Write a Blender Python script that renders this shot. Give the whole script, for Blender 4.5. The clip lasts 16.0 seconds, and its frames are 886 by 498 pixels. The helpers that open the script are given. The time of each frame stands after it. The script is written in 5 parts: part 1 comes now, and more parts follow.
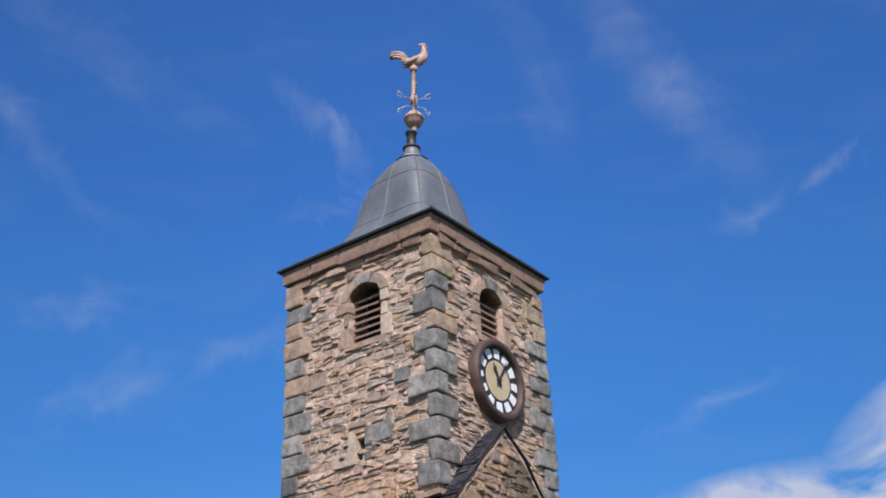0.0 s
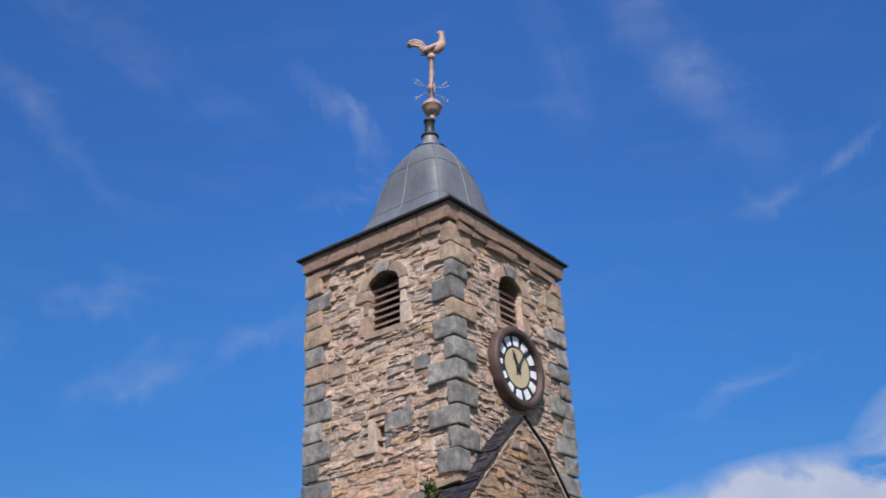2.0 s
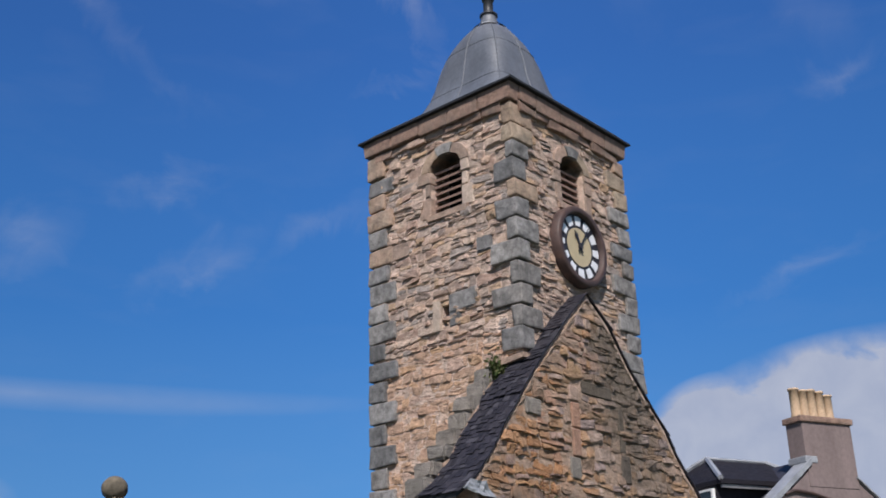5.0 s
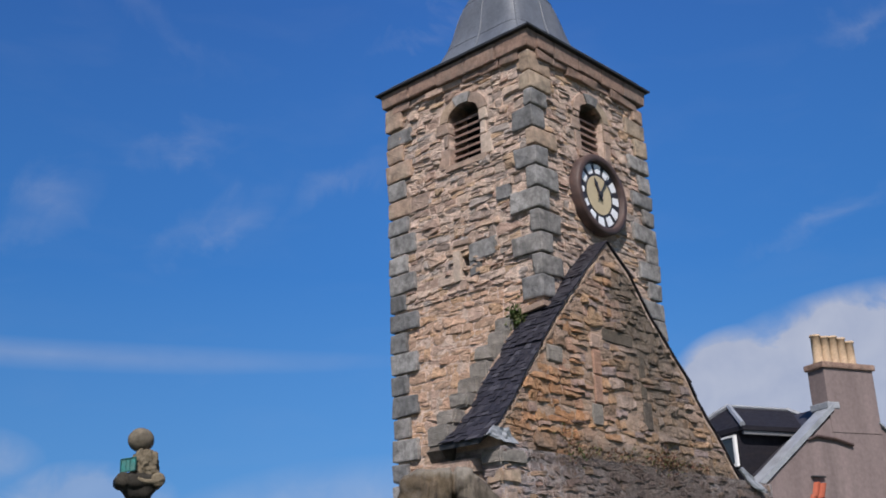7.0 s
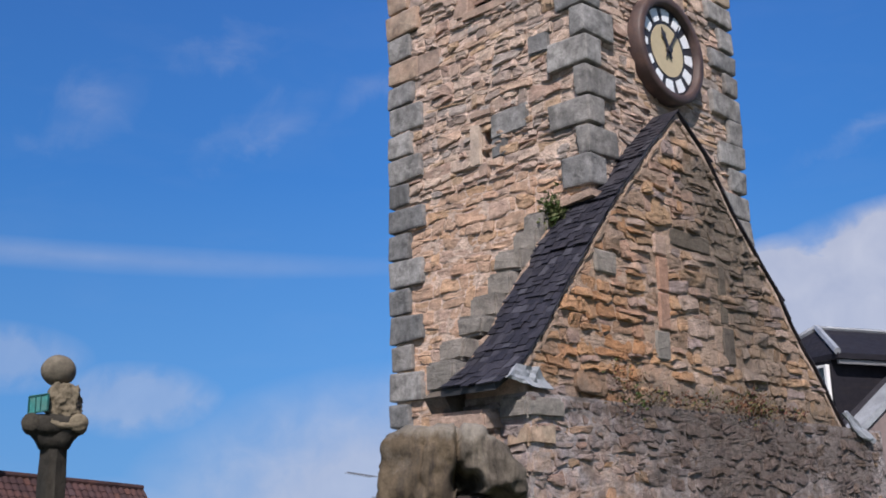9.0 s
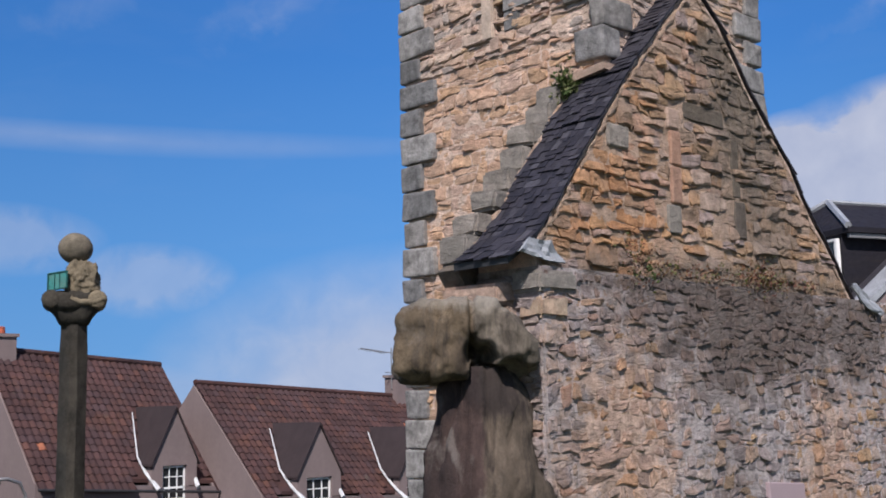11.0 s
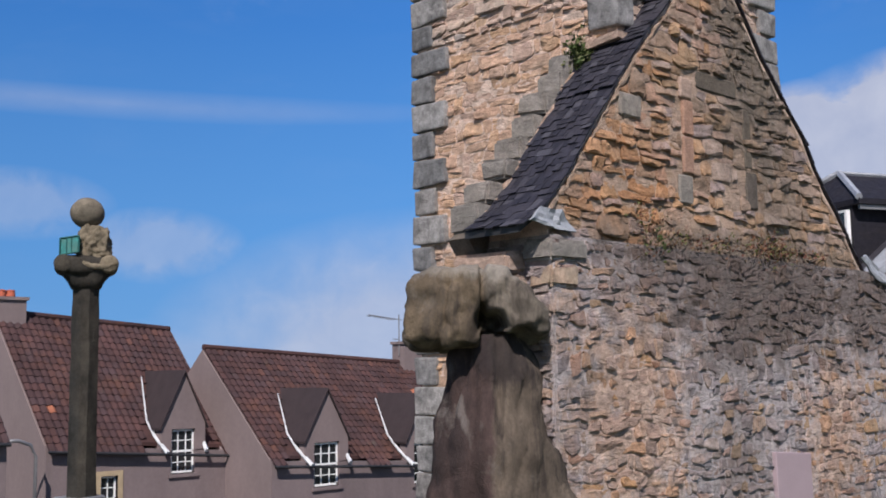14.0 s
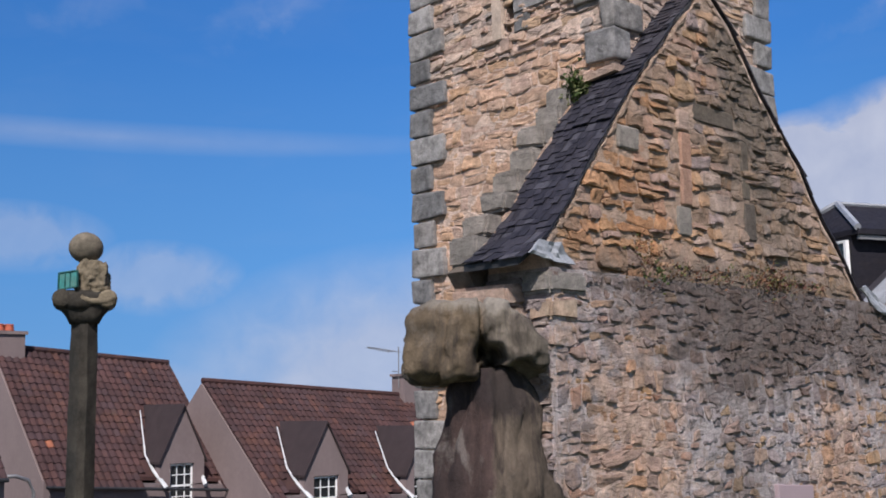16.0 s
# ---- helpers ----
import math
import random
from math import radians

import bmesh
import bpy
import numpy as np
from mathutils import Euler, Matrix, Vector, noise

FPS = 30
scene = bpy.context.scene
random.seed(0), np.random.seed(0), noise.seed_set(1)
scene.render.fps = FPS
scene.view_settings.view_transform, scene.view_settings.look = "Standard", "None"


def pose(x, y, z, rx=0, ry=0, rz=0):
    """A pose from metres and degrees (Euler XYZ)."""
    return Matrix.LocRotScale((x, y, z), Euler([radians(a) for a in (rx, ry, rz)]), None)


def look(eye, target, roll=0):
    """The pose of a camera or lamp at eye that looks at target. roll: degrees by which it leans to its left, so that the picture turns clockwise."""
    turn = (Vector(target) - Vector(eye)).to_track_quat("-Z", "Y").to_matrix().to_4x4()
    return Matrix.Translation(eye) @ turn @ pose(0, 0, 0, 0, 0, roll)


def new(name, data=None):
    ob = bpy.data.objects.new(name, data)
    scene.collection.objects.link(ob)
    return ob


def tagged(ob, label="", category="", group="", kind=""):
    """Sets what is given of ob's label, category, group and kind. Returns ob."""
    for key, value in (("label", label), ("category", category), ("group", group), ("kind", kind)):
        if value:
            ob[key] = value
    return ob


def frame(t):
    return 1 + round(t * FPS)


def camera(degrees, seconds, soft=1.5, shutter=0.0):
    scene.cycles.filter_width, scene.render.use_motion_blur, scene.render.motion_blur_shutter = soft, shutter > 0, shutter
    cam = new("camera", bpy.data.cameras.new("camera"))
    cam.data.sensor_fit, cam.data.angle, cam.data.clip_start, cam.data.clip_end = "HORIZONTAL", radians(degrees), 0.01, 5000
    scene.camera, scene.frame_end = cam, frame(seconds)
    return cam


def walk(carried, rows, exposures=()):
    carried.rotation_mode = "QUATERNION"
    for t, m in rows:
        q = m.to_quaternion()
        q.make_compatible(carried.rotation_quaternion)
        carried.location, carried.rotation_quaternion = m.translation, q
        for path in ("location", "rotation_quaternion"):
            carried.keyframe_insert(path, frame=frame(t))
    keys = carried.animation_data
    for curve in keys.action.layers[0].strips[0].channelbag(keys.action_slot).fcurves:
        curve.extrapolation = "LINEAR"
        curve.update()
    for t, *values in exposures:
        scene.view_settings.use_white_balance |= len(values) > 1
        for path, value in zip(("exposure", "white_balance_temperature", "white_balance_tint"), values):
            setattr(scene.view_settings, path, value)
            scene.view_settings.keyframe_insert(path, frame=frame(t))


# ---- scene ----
cam = camera(43.6, 16.0, soft=1.8)
PATH = [
    (0, (-11.26, -8.597, 0.924), (-9.841, -7.542, 1.858), -2.4),
    (0.5, (-11.254, -8.607, 0.909), (-9.845, -7.549, 1.854), -2.3),
    (1, (-11.259, -8.609, 0.905), (-9.852, -7.545, 1.848), -2.3),
    (1.5, (-11.247, -8.629, 0.922), (-9.849, -7.557, 1.869), -2.3),
    (2, (-11.271, -8.622, 0.923), (-9.866, -7.532, 1.838), -2.2),
    (2.5, (-11.306, -8.596, 0.913), (-9.89, -7.485, 1.783), -1.8),
    (3, (-11.323, -8.608, 0.906), (-9.912, -7.48, 1.765), -1.9),
    (3.5, (-11.34, -8.609, 0.887), (-9.925, -7.457, 1.706), -1.7),
    (4, (-11.345, -8.621, 0.855), (-9.936, -7.44, 1.643), -1.4),
    (4.5, (-11.36, -8.624, 0.856), (-9.956, -7.416, 1.611), -1.5),
    (7, (-11.336, -8.587, 0.762), (-9.942, -7.312, 1.418), -2.1),
    (7.5, (-11.331, -8.602, 0.77), (-9.934, -7.316, 1.397), -1.9),
    (8, (-10.322, -7.806, 1.171), (-8.932, -6.497, 1.763), -1.6),
    (8.5, (-8.842, -6.708, 1.607), (-7.474, -5.361, 2.168), -1.4),
    (9, (-8.306, -6.228, 1.703), (-6.933, -4.861, 2.199), -1.1),
    (9.5, (-8.337, -6.235, 1.699), (-6.952, -4.861, 2.137), -1.1),
    (10, (-8.329, -6.224, 1.683), (-6.94, -4.841, 2.079), -1.2),
    (12.5, (-8.385, -6.246, 1.653), (-7.008, -4.805, 1.819), -1.5),
    (13, (-8.393, -6.234, 1.658), (-7.016, -4.796, 1.849), -1.1),
    (13.5, (-8.374, -6.224, 1.668), (-6.996, -4.79, 1.875), -0.9),
    (14, (-8.38, -6.226, 1.664), (-6.998, -4.797, 1.889), -0.8),
    (14.5, (-8.375, -6.223, 1.67), (-6.995, -4.796, 1.914), -1.1),
    (15, (-8.374, -6.222, 1.672), (-6.995, -4.797, 1.93), -1.2),
    (15.5, (-8.367, -6.225, 1.678), (-6.988, -4.802, 1.95), -1.2),
    (16, (-8.371, -6.224, 1.681), (-6.993, -4.802, 1.962), -1.1),
]
walk(cam, [(t, look(eye, target, roll)) for t, eye, target, roll in PATH],
     [(0.0, 0.3, 6500, 12.5), (2.0, 0.27, 6500, 12.5), (2.6, 0.16, 6500, 12.5), (3.6, 0.1, 6500, 12.5), (4.6, 0.02, 6500, 12.5), (7.4, 0.06, 6500, 12.5), (8.8, 0.2, 6500, 14.5), (16.0, 0.2, 6500, 14.5)])

import collections

# ---------------------------------------------------------------- light
SUN = Vector((-0.755, -0.655, 0.0)).normalized() * math.cos(radians(46)) + Vector((0, 0, math.sin(radians(46))))
world = bpy.data.worlds.new("sky")
scene.world = world
world.use_nodes = True
wn = world.node_tree.nodes
sky = wn.new("ShaderNodeTexSky")
sky.sky_type, sky.sun_disc = "NISHITA", False
sky.sun_elevation = math.asin(SUN.z)
sky.sun_rotation = math.atan2(SUN.x, SUN.y)
sky.air_density, sky.dust_density, sky.ozone_density = 1.0, 0.1, 4.0
world.node_tree.links.new(sky.outputs[0], wn["Background"].inputs[0])
wn["Background"].inputs[1].default_value = 0.085
sun_data = bpy.data.lights.new("sun", "SUN")
sun_data.energy, sun_data.angle, sun_data.color = 4.8, radians(0.53), (1.0, 0.95, 0.89)
sun = new("sun", sun_data)
sun.matrix_world = look(SUN * 50, (0, 0, 0))


# ---------------------------------------------------------------- materials
class Nodes:
    """A small writer of node trees."""

    def __init__(self, name):
        self.m = bpy.data.materials.new(name)
        self.m.use_nodes = True
        self.t = self.m.node_tree
        self.bsdf = self.t.nodes["Principled BSDF"]
        self.pos = self.t.nodes.new("ShaderNodeNewGeometry").outputs["Position"]

    def put(self, socket, value):
        if isinstance(value, bpy.types.NodeSocket):
            self.t.links.new(value, socket)
        elif isinstance(value, (tuple, list)) and len(value) == 3 and len(socket.default_value) == 4:
            socket.default_value = (*value, 1)
        else:
            socket.default_value = value

    def math(self, op, a, b=0.0, clamp=False):
        n = self.t.nodes.new("ShaderNodeMath")
        n.operation, n.use_clamp = op, clamp
        self.put(n.inputs[0], a)
        self.put(n.inputs[1], b)
        return n.outputs[0]

    def vmath(self, op, a, b):
        n = self.t.nodes.new("ShaderNodeVectorMath")
        n.operation = op
        self.put(n.inputs[0], a)
        self.put(n.inputs[1], b)
        return n.outputs["Value" if op in ("LENGTH", "DOT_PRODUCT", "DISTANCE") else "Vector"]

    def noise(self, scale, detail=4.0, rough=0.6, stretch=None, distort=0.0):
        n = self.t.nodes.new("ShaderNodeTexNoise")
        vec = self.vmath("MULTIPLY", self.pos, stretch) if stretch else self.pos
        self.put(n.inputs["Vector"], vec)
        for key, value in (("Scale", scale), ("Detail", detail), ("Roughness", rough), ("Distortion", distort)):
            n.inputs[key].default_value = value
        return n.outputs["Fac"]

    def ramp(self, fac, stops, mode="LINEAR"):
        n = self.t.nodes.new("ShaderNodeValToRGB")
        n.color_ramp.interpolation = mode
        e = n.color_ramp.elements
        while len(e) < len(stops):
            e.new(0.5)
        for k, (p, c) in enumerate(stops):
            e[k].position = p
            e[k].color = (*c, 1) if isinstance(c, tuple) else (c, c, c, 1)
        self.put(n.inputs[0], fac)
        return n.outputs[0]

    def mix(self, fac, a, b, mode="MIX"):
        n = self.t.nodes.new("ShaderNodeMix")
        n.data_type, n.blend_type = "RGBA", mode
        self.put(n.inputs[0], fac)
        self.put(n.inputs[6], a)
        self.put(n.inputs[7], b)
        return n.outputs[2]

    def each(self):
        """A random number for every piece, be it an object or an island of a joined mesh."""
        a = self.t.nodes.new("ShaderNodeObjectInfo").outputs["Random"]
        b = self.t.nodes.new("ShaderNodeNewGeometry").outputs["Random Per Island"]
        return self.math("FRACT", self.math("ADD", a, b))

    def finish(self, colour, rough=0.85, bump=None, strength=0.5, distance=0.02, metal=0.0, spec=0.3):
        self.put(self.bsdf.inputs["Base Color"], colour)
        self.put(self.bsdf.inputs["Roughness"], rough)
        self.put(self.bsdf.inputs["Metallic"], metal)
        self.put(self.bsdf.inputs["Specular IOR Level"], spec)
        if bump is not None:
            n = self.t.nodes.new("ShaderNodeBump")
            n.inputs["Strength"].default_value, n.inputs["Distance"].default_value = strength, distance
            self.put(n.inputs["Height"], bump)
            self.put(self.bsdf.inputs["Normal"], n.outputs[0])
        return self.m


def stone(name, colours, grey=(0.16, 0.15, 0.135), amount=0.5, patch=None, scale=0.9, dark=0.55, bump=0.6, grain=None, depth=0.035, mixed=0.5, warm=None):
    """Weathered stone: a colour for every piece, grain, and soot, lichen and painted shade in patches."""
    k = Nodes(name)
    n = len(colours)
    base = k.ramp(k.each(), [(i / n, c) for i, c in enumerate(colours)], "CONSTANT")
    base = k.mix(mixed, base, k.ramp(k.noise(2.6, 5, 0.7), [(0.3, colours[0]), (0.5, colours[n // 2]), (0.7, colours[-1])]))
    base = k.mix(1.0, base, k.ramp(k.noise(9, 5, 0.65), [(0.25, dark), (0.5, 0.95), (0.75, 1.3)]), "MULTIPLY")
    base = k.mix(1.0, base, k.ramp(k.noise(55, 3, 0.7), [(0.25, 0.72), (0.6, 1.08)]), "MULTIPLY")
    mask = k.ramp(k.noise(scale, 6, 0.65), [(0.48, 0.0), (0.66, 1.0)])
    mask = k.math("MULTIPLY", mask, amount)
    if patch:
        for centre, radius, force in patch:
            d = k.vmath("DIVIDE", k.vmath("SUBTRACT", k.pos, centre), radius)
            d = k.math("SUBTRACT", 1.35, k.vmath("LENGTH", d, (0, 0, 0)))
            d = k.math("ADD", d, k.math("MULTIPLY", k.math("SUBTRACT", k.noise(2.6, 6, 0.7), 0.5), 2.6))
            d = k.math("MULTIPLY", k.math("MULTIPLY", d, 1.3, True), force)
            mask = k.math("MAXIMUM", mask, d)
    for centre, radius, force in warm or ():
        d = k.vmath("DIVIDE", k.vmath("SUBTRACT", k.pos, centre), radius)
        d = k.math("SUBTRACT", 1.2, k.vmath("LENGTH", d, (0, 0, 0)))
        d = k.math("ADD", d, k.math("MULTIPLY", k.math("SUBTRACT", k.noise(3.4, 5, 0.7), 0.5), 3.0))
        base = k.mix(k.math("MULTIPLY", k.math("MULTIPLY", d, 1.4, True), force), base, k.mix(1.0, base, (1.3, 1.0, 0.74), "MULTIPLY"))
    base = k.mix(mask, base, k.mix(1.0, grey, k.ramp(k.noise(14, 4), [(0.3, 0.6), (0.7, 1.35)]), "MULTIPLY"))
    if grain:
        base = k.mix(1.0, base, k.ramp(k.noise(7, 5, 0.7, grain), [(0.3, 0.6), (0.5, 1.0), (0.72, 1.25)]), "MULTIPLY")
    rock = k.math("MULTIPLY", k.noise(8, 6, 0.72, grain or (1, 1, 2.4), 0.6), 1.6)
    height = k.math("ADD", rock, k.math("MULTIPLY", k.noise(60, 3, 0.7), 0.3))
    return k.finish(base, 0.92, height, bump, depth, 0, 0.2)


def plain(name, colour, rough=0.6, metal=0.0, vary=0.25, scale=8.0, bump=0.15, streak=None, spec=0.4, second=None):
    k = Nodes(name)
    base = k.mix(1.0, colour, k.ramp(k.noise(scale, 5, 0.65, streak), [(0.25, 1 - vary), (0.75, 1 + vary)]), "MULTIPLY")
    if second:
        base = k.mix(k.ramp(k.noise(scale * 0.35, 6, 0.7, streak), [(0.5, 0.0), (0.68, 0.85)]), base, second)
    base = k.mix(1.0, base, k.ramp(k.noise(scale * 9, 2), [(0.3, 1 - vary * 0.5), (0.7, 1 + vary * 0.3)]), "MULTIPLY")
    return k.finish(base, k.ramp(k.noise(scale * 2, 3), [(0.3, max(rough - 0.1, 0.05)), (0.7, min(rough + 0.1, 1.0))]),
                    k.noise(scale * 6, 4, 0.7), bump, 0.01, metal, spec)


TAN = (0.47, 0.34, 0.26)
M_TOWERLOW = stone("warm_tower_rubble", [(0.6, 0.39, 0.275), (0.58, 0.37, 0.21), (0.58, 0.4, 0.29), (0.64, 0.43, 0.3), (0.56, 0.36, 0.26), (0.62, 0.4, 0.245), (0.4, 0.28, 0.2), (0.5, 0.38, 0.33), TAN], grey=(0.3, 0.235, 0.2), amount=0.25, scale=1.4, dark=0.62, bump=0.7, depth=0.05)
M_TOWER = stone("tower_rubble", [(0.498, 0.395, 0.339), (0.571, 0.404, 0.301), (0.645, 0.499, 0.398), (0.571, 0.423, 0.339), (0.553, 0.376, 0.233), (0.433, 0.297, 0.238), (0.387, 0.353, 0.33), (0.332, 0.273, 0.242), (0.498, 0.395, 0.325), (0.645, 0.489, 0.407)], grey=(0.3, 0.26, 0.235), amount=0.35, scale=1.6, dark=0.6, bump=0.7, depth=0.05, mixed=0.3)
M_MORTAR = stone("lime_mortar", [(0.627, 0.461, 0.37), (0.684, 0.528, 0.44), (0.551, 0.394, 0.3)], amount=0.2, dark=0.6, mixed=0.95, bump=0.8, depth=0.05)
SOOT = [((1.95, -0.4, 4.9), (0.75, 1.0, 1.4), 0.95), ((2.3, -0.4, 3.5), (0.6, 1.0, 0.8), 0.65), ((1.7, -0.4, 2.86), (2.6, 1.0, 0.2), 0.85)]
M_OCHREMORTAR = stone("ochre_mortar", [(0.457, 0.317, 0.224), (0.49, 0.357, 0.28), (0.392, 0.266, 0.18)], amount=0.25, bump=0.8, depth=0.05, mixed=0.95, patch=SOOT, grey=(0.18, 0.145, 0.115))
M_GABLE = stone("gable_rubble", [(0.427, 0.284, 0.177), (0.445, 0.327, 0.261), (0.487, 0.318, 0.205), (0.462, 0.361, 0.312), (0.41, 0.24, 0.14), (0.342, 0.28, 0.279), (0.291, 0.215, 0.167), (0.385, 0.258, 0.167), (0.445, 0.301, 0.242)], amount=0.3, patch=SOOT, grey=(0.165, 0.135, 0.11), scale=1.3, dark=0.5, bump=0.8, depth=0.05, mixed=0.2, warm=[((-0.4, -0.4, 3.5), (1.1, 1.0, 1.0), 0.45)])
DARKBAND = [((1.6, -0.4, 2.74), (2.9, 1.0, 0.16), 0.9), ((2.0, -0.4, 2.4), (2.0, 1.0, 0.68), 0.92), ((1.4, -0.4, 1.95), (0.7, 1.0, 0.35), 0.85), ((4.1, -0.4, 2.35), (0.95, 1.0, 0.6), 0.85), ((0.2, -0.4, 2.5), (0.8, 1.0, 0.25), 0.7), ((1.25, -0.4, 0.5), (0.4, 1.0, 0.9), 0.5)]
WARM = [((-0.45, -0.4, 1.2), (0.9, 1.0, 1.3), 0.75), ((3.3, -0.4, 0.9), (0.8, 1.0, 0.9), 0.7)]
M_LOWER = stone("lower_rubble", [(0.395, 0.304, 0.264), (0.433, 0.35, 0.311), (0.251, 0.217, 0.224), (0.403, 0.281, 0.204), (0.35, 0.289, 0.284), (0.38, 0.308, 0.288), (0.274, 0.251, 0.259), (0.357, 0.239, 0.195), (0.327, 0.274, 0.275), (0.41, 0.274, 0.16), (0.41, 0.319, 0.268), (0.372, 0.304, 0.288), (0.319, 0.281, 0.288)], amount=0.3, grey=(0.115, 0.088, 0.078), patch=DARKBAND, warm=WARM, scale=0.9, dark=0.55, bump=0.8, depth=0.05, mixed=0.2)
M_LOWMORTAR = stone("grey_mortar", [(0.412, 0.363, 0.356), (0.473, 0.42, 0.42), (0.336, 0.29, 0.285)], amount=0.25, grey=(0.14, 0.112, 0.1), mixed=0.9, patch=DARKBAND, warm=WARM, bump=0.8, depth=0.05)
M_QUOIN = stone("grey_quoin", [(0.24, 0.232, 0.23), (0.31, 0.298, 0.29), (0.19, 0.188, 0.19), (0.36, 0.34, 0.325), (0.27, 0.25, 0.235)], grey=(0.115, 0.112, 0.112), amount=0.75, scale=3.0, dark=0.5, mixed=0.3, grain=(1, 1, 1.01), bump=0.5)
M_QUOINTAN = stone("tan_quoin", [(0.42, 0.31, 0.225), (0.41, 0.29, 0.22), (0.38, 0.32, 0.24)], amount=0.4, scale=2.5, dark=0.65, grain=(1, 1, 1.01), bump=0.5)
M_DRESSED = stone("dressed_sandstone", [(0.42, 0.3, 0.235), (0.45, 0.32, 0.255), (0.34, 0.255, 0.21)], amount=0.5, scale=3, dark=0.6, bump=0.6)
M_CORNICE = stone("cornice_stone", [(0.29, 0.19, 0.15), (0.32, 0.215, 0.17), (0.25, 0.17, 0.135)], amount=0.4, scale=2, dark=0.6, bump=0.5)
M_CROW = stone("crow_step_stone", [(0.25, 0.225, 0.2), (0.29, 0.255, 0.225), (0.22, 0.205, 0.19)], grey=(0.15, 0.14, 0.125), amount=0.6, scale=3)
M_PALE = stone("pale_lime_stone", [(0.52, 0.41, 0.33), (0.58, 0.46, 0.38)], amount=0.35, scale=3, dark=0.8, bump=0.4)
FOOT = Vector((-1.7, 0.0, 0.0))


def standing_rock(name, left, right, streak, cut, pale):
    """Weathered rock: one tone on each side of a ridge, dark runs down the face, pale lichen, and set patches both dark
    and pale.
    """
    k = Nodes(name)
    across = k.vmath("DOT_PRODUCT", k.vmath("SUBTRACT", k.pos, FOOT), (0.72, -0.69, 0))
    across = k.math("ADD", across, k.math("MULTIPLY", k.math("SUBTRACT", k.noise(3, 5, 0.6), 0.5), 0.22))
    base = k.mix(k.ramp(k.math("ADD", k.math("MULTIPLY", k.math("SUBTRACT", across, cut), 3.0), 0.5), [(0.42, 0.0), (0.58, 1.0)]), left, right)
    base = k.mix(1.0, base, k.ramp(k.noise(3.2, 6, 0.7, (1, 1, 0.4)), [(0.3, 0.42), (0.5, 1.0), (0.7, 1.7)]), "MULTIPLY")
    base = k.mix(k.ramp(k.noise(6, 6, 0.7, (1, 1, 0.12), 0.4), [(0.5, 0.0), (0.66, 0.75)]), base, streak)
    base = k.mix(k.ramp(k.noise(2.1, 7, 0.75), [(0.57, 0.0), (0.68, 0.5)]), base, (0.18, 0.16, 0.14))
    # set patches, dark tones as well as pale ones
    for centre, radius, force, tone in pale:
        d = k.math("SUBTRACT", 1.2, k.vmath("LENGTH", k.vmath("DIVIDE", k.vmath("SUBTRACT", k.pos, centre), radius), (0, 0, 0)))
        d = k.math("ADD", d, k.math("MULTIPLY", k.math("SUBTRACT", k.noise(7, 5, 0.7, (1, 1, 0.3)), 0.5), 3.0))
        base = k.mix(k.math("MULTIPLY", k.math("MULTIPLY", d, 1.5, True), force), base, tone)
    base = k.mix(1.0, base, k.ramp(k.noise(38, 4, 0.7), [(0.25, 0.8), (0.7, 1.12)]), "MULTIPLY")
    height = k.math("ADD", k.math("MULTIPLY", k.noise(9, 7, 0.72, (1, 1, 0.5), 0.5), 1.5), k.math("MULTIPLY", k.noise(45, 4, 0.7), 0.4))
    return k.finish(base, 0.9, height, 0.6, 0.04, 0, 0.25)


# patches: darker below the boulder and down the left edge, then a pale streak
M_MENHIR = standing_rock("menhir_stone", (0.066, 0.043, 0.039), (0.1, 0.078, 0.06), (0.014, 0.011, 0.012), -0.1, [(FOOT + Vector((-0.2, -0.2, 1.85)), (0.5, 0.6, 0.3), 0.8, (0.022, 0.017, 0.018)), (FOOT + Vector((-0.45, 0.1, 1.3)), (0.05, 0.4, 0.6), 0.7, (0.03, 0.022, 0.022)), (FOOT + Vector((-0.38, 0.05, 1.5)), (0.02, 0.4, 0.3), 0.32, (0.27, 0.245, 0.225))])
# patches: paler along the top, darker low on the left and at its end
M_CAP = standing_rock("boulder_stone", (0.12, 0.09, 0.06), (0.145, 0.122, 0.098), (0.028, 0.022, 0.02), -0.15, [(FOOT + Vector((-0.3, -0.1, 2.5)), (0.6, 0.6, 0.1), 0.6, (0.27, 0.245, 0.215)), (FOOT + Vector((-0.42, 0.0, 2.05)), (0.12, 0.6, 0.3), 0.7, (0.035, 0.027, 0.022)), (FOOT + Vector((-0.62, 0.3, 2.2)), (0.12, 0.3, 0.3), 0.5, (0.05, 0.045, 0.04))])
# the patch paints shade onto the left side of the shaft
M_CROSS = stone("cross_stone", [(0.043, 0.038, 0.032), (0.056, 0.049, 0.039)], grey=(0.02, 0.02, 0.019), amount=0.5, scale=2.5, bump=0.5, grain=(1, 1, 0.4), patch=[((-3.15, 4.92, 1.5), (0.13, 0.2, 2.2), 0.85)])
M_CARVED = stone("carved_stone", [(0.185, 0.15, 0.105), (0.16, 0.135, 0.095)], grey=(0.075, 0.066, 0.05), amount=0.5, scale=6, bump=0.5)
M_BALL = stone("ball_stone", [(0.15, 0.128, 0.1), (0.165, 0.14, 0.105)], grey=(0.09, 0.08, 0.064), amount=0.5, scale=5, bump=0.3)
M_LEAD = plain("lead_roof", (0.118, 0.13, 0.156), 0.5, 0.0, 0.32, 2.0, 0.1, (1, 1, 0.4), 0.45, (0.155, 0.165, 0.19))
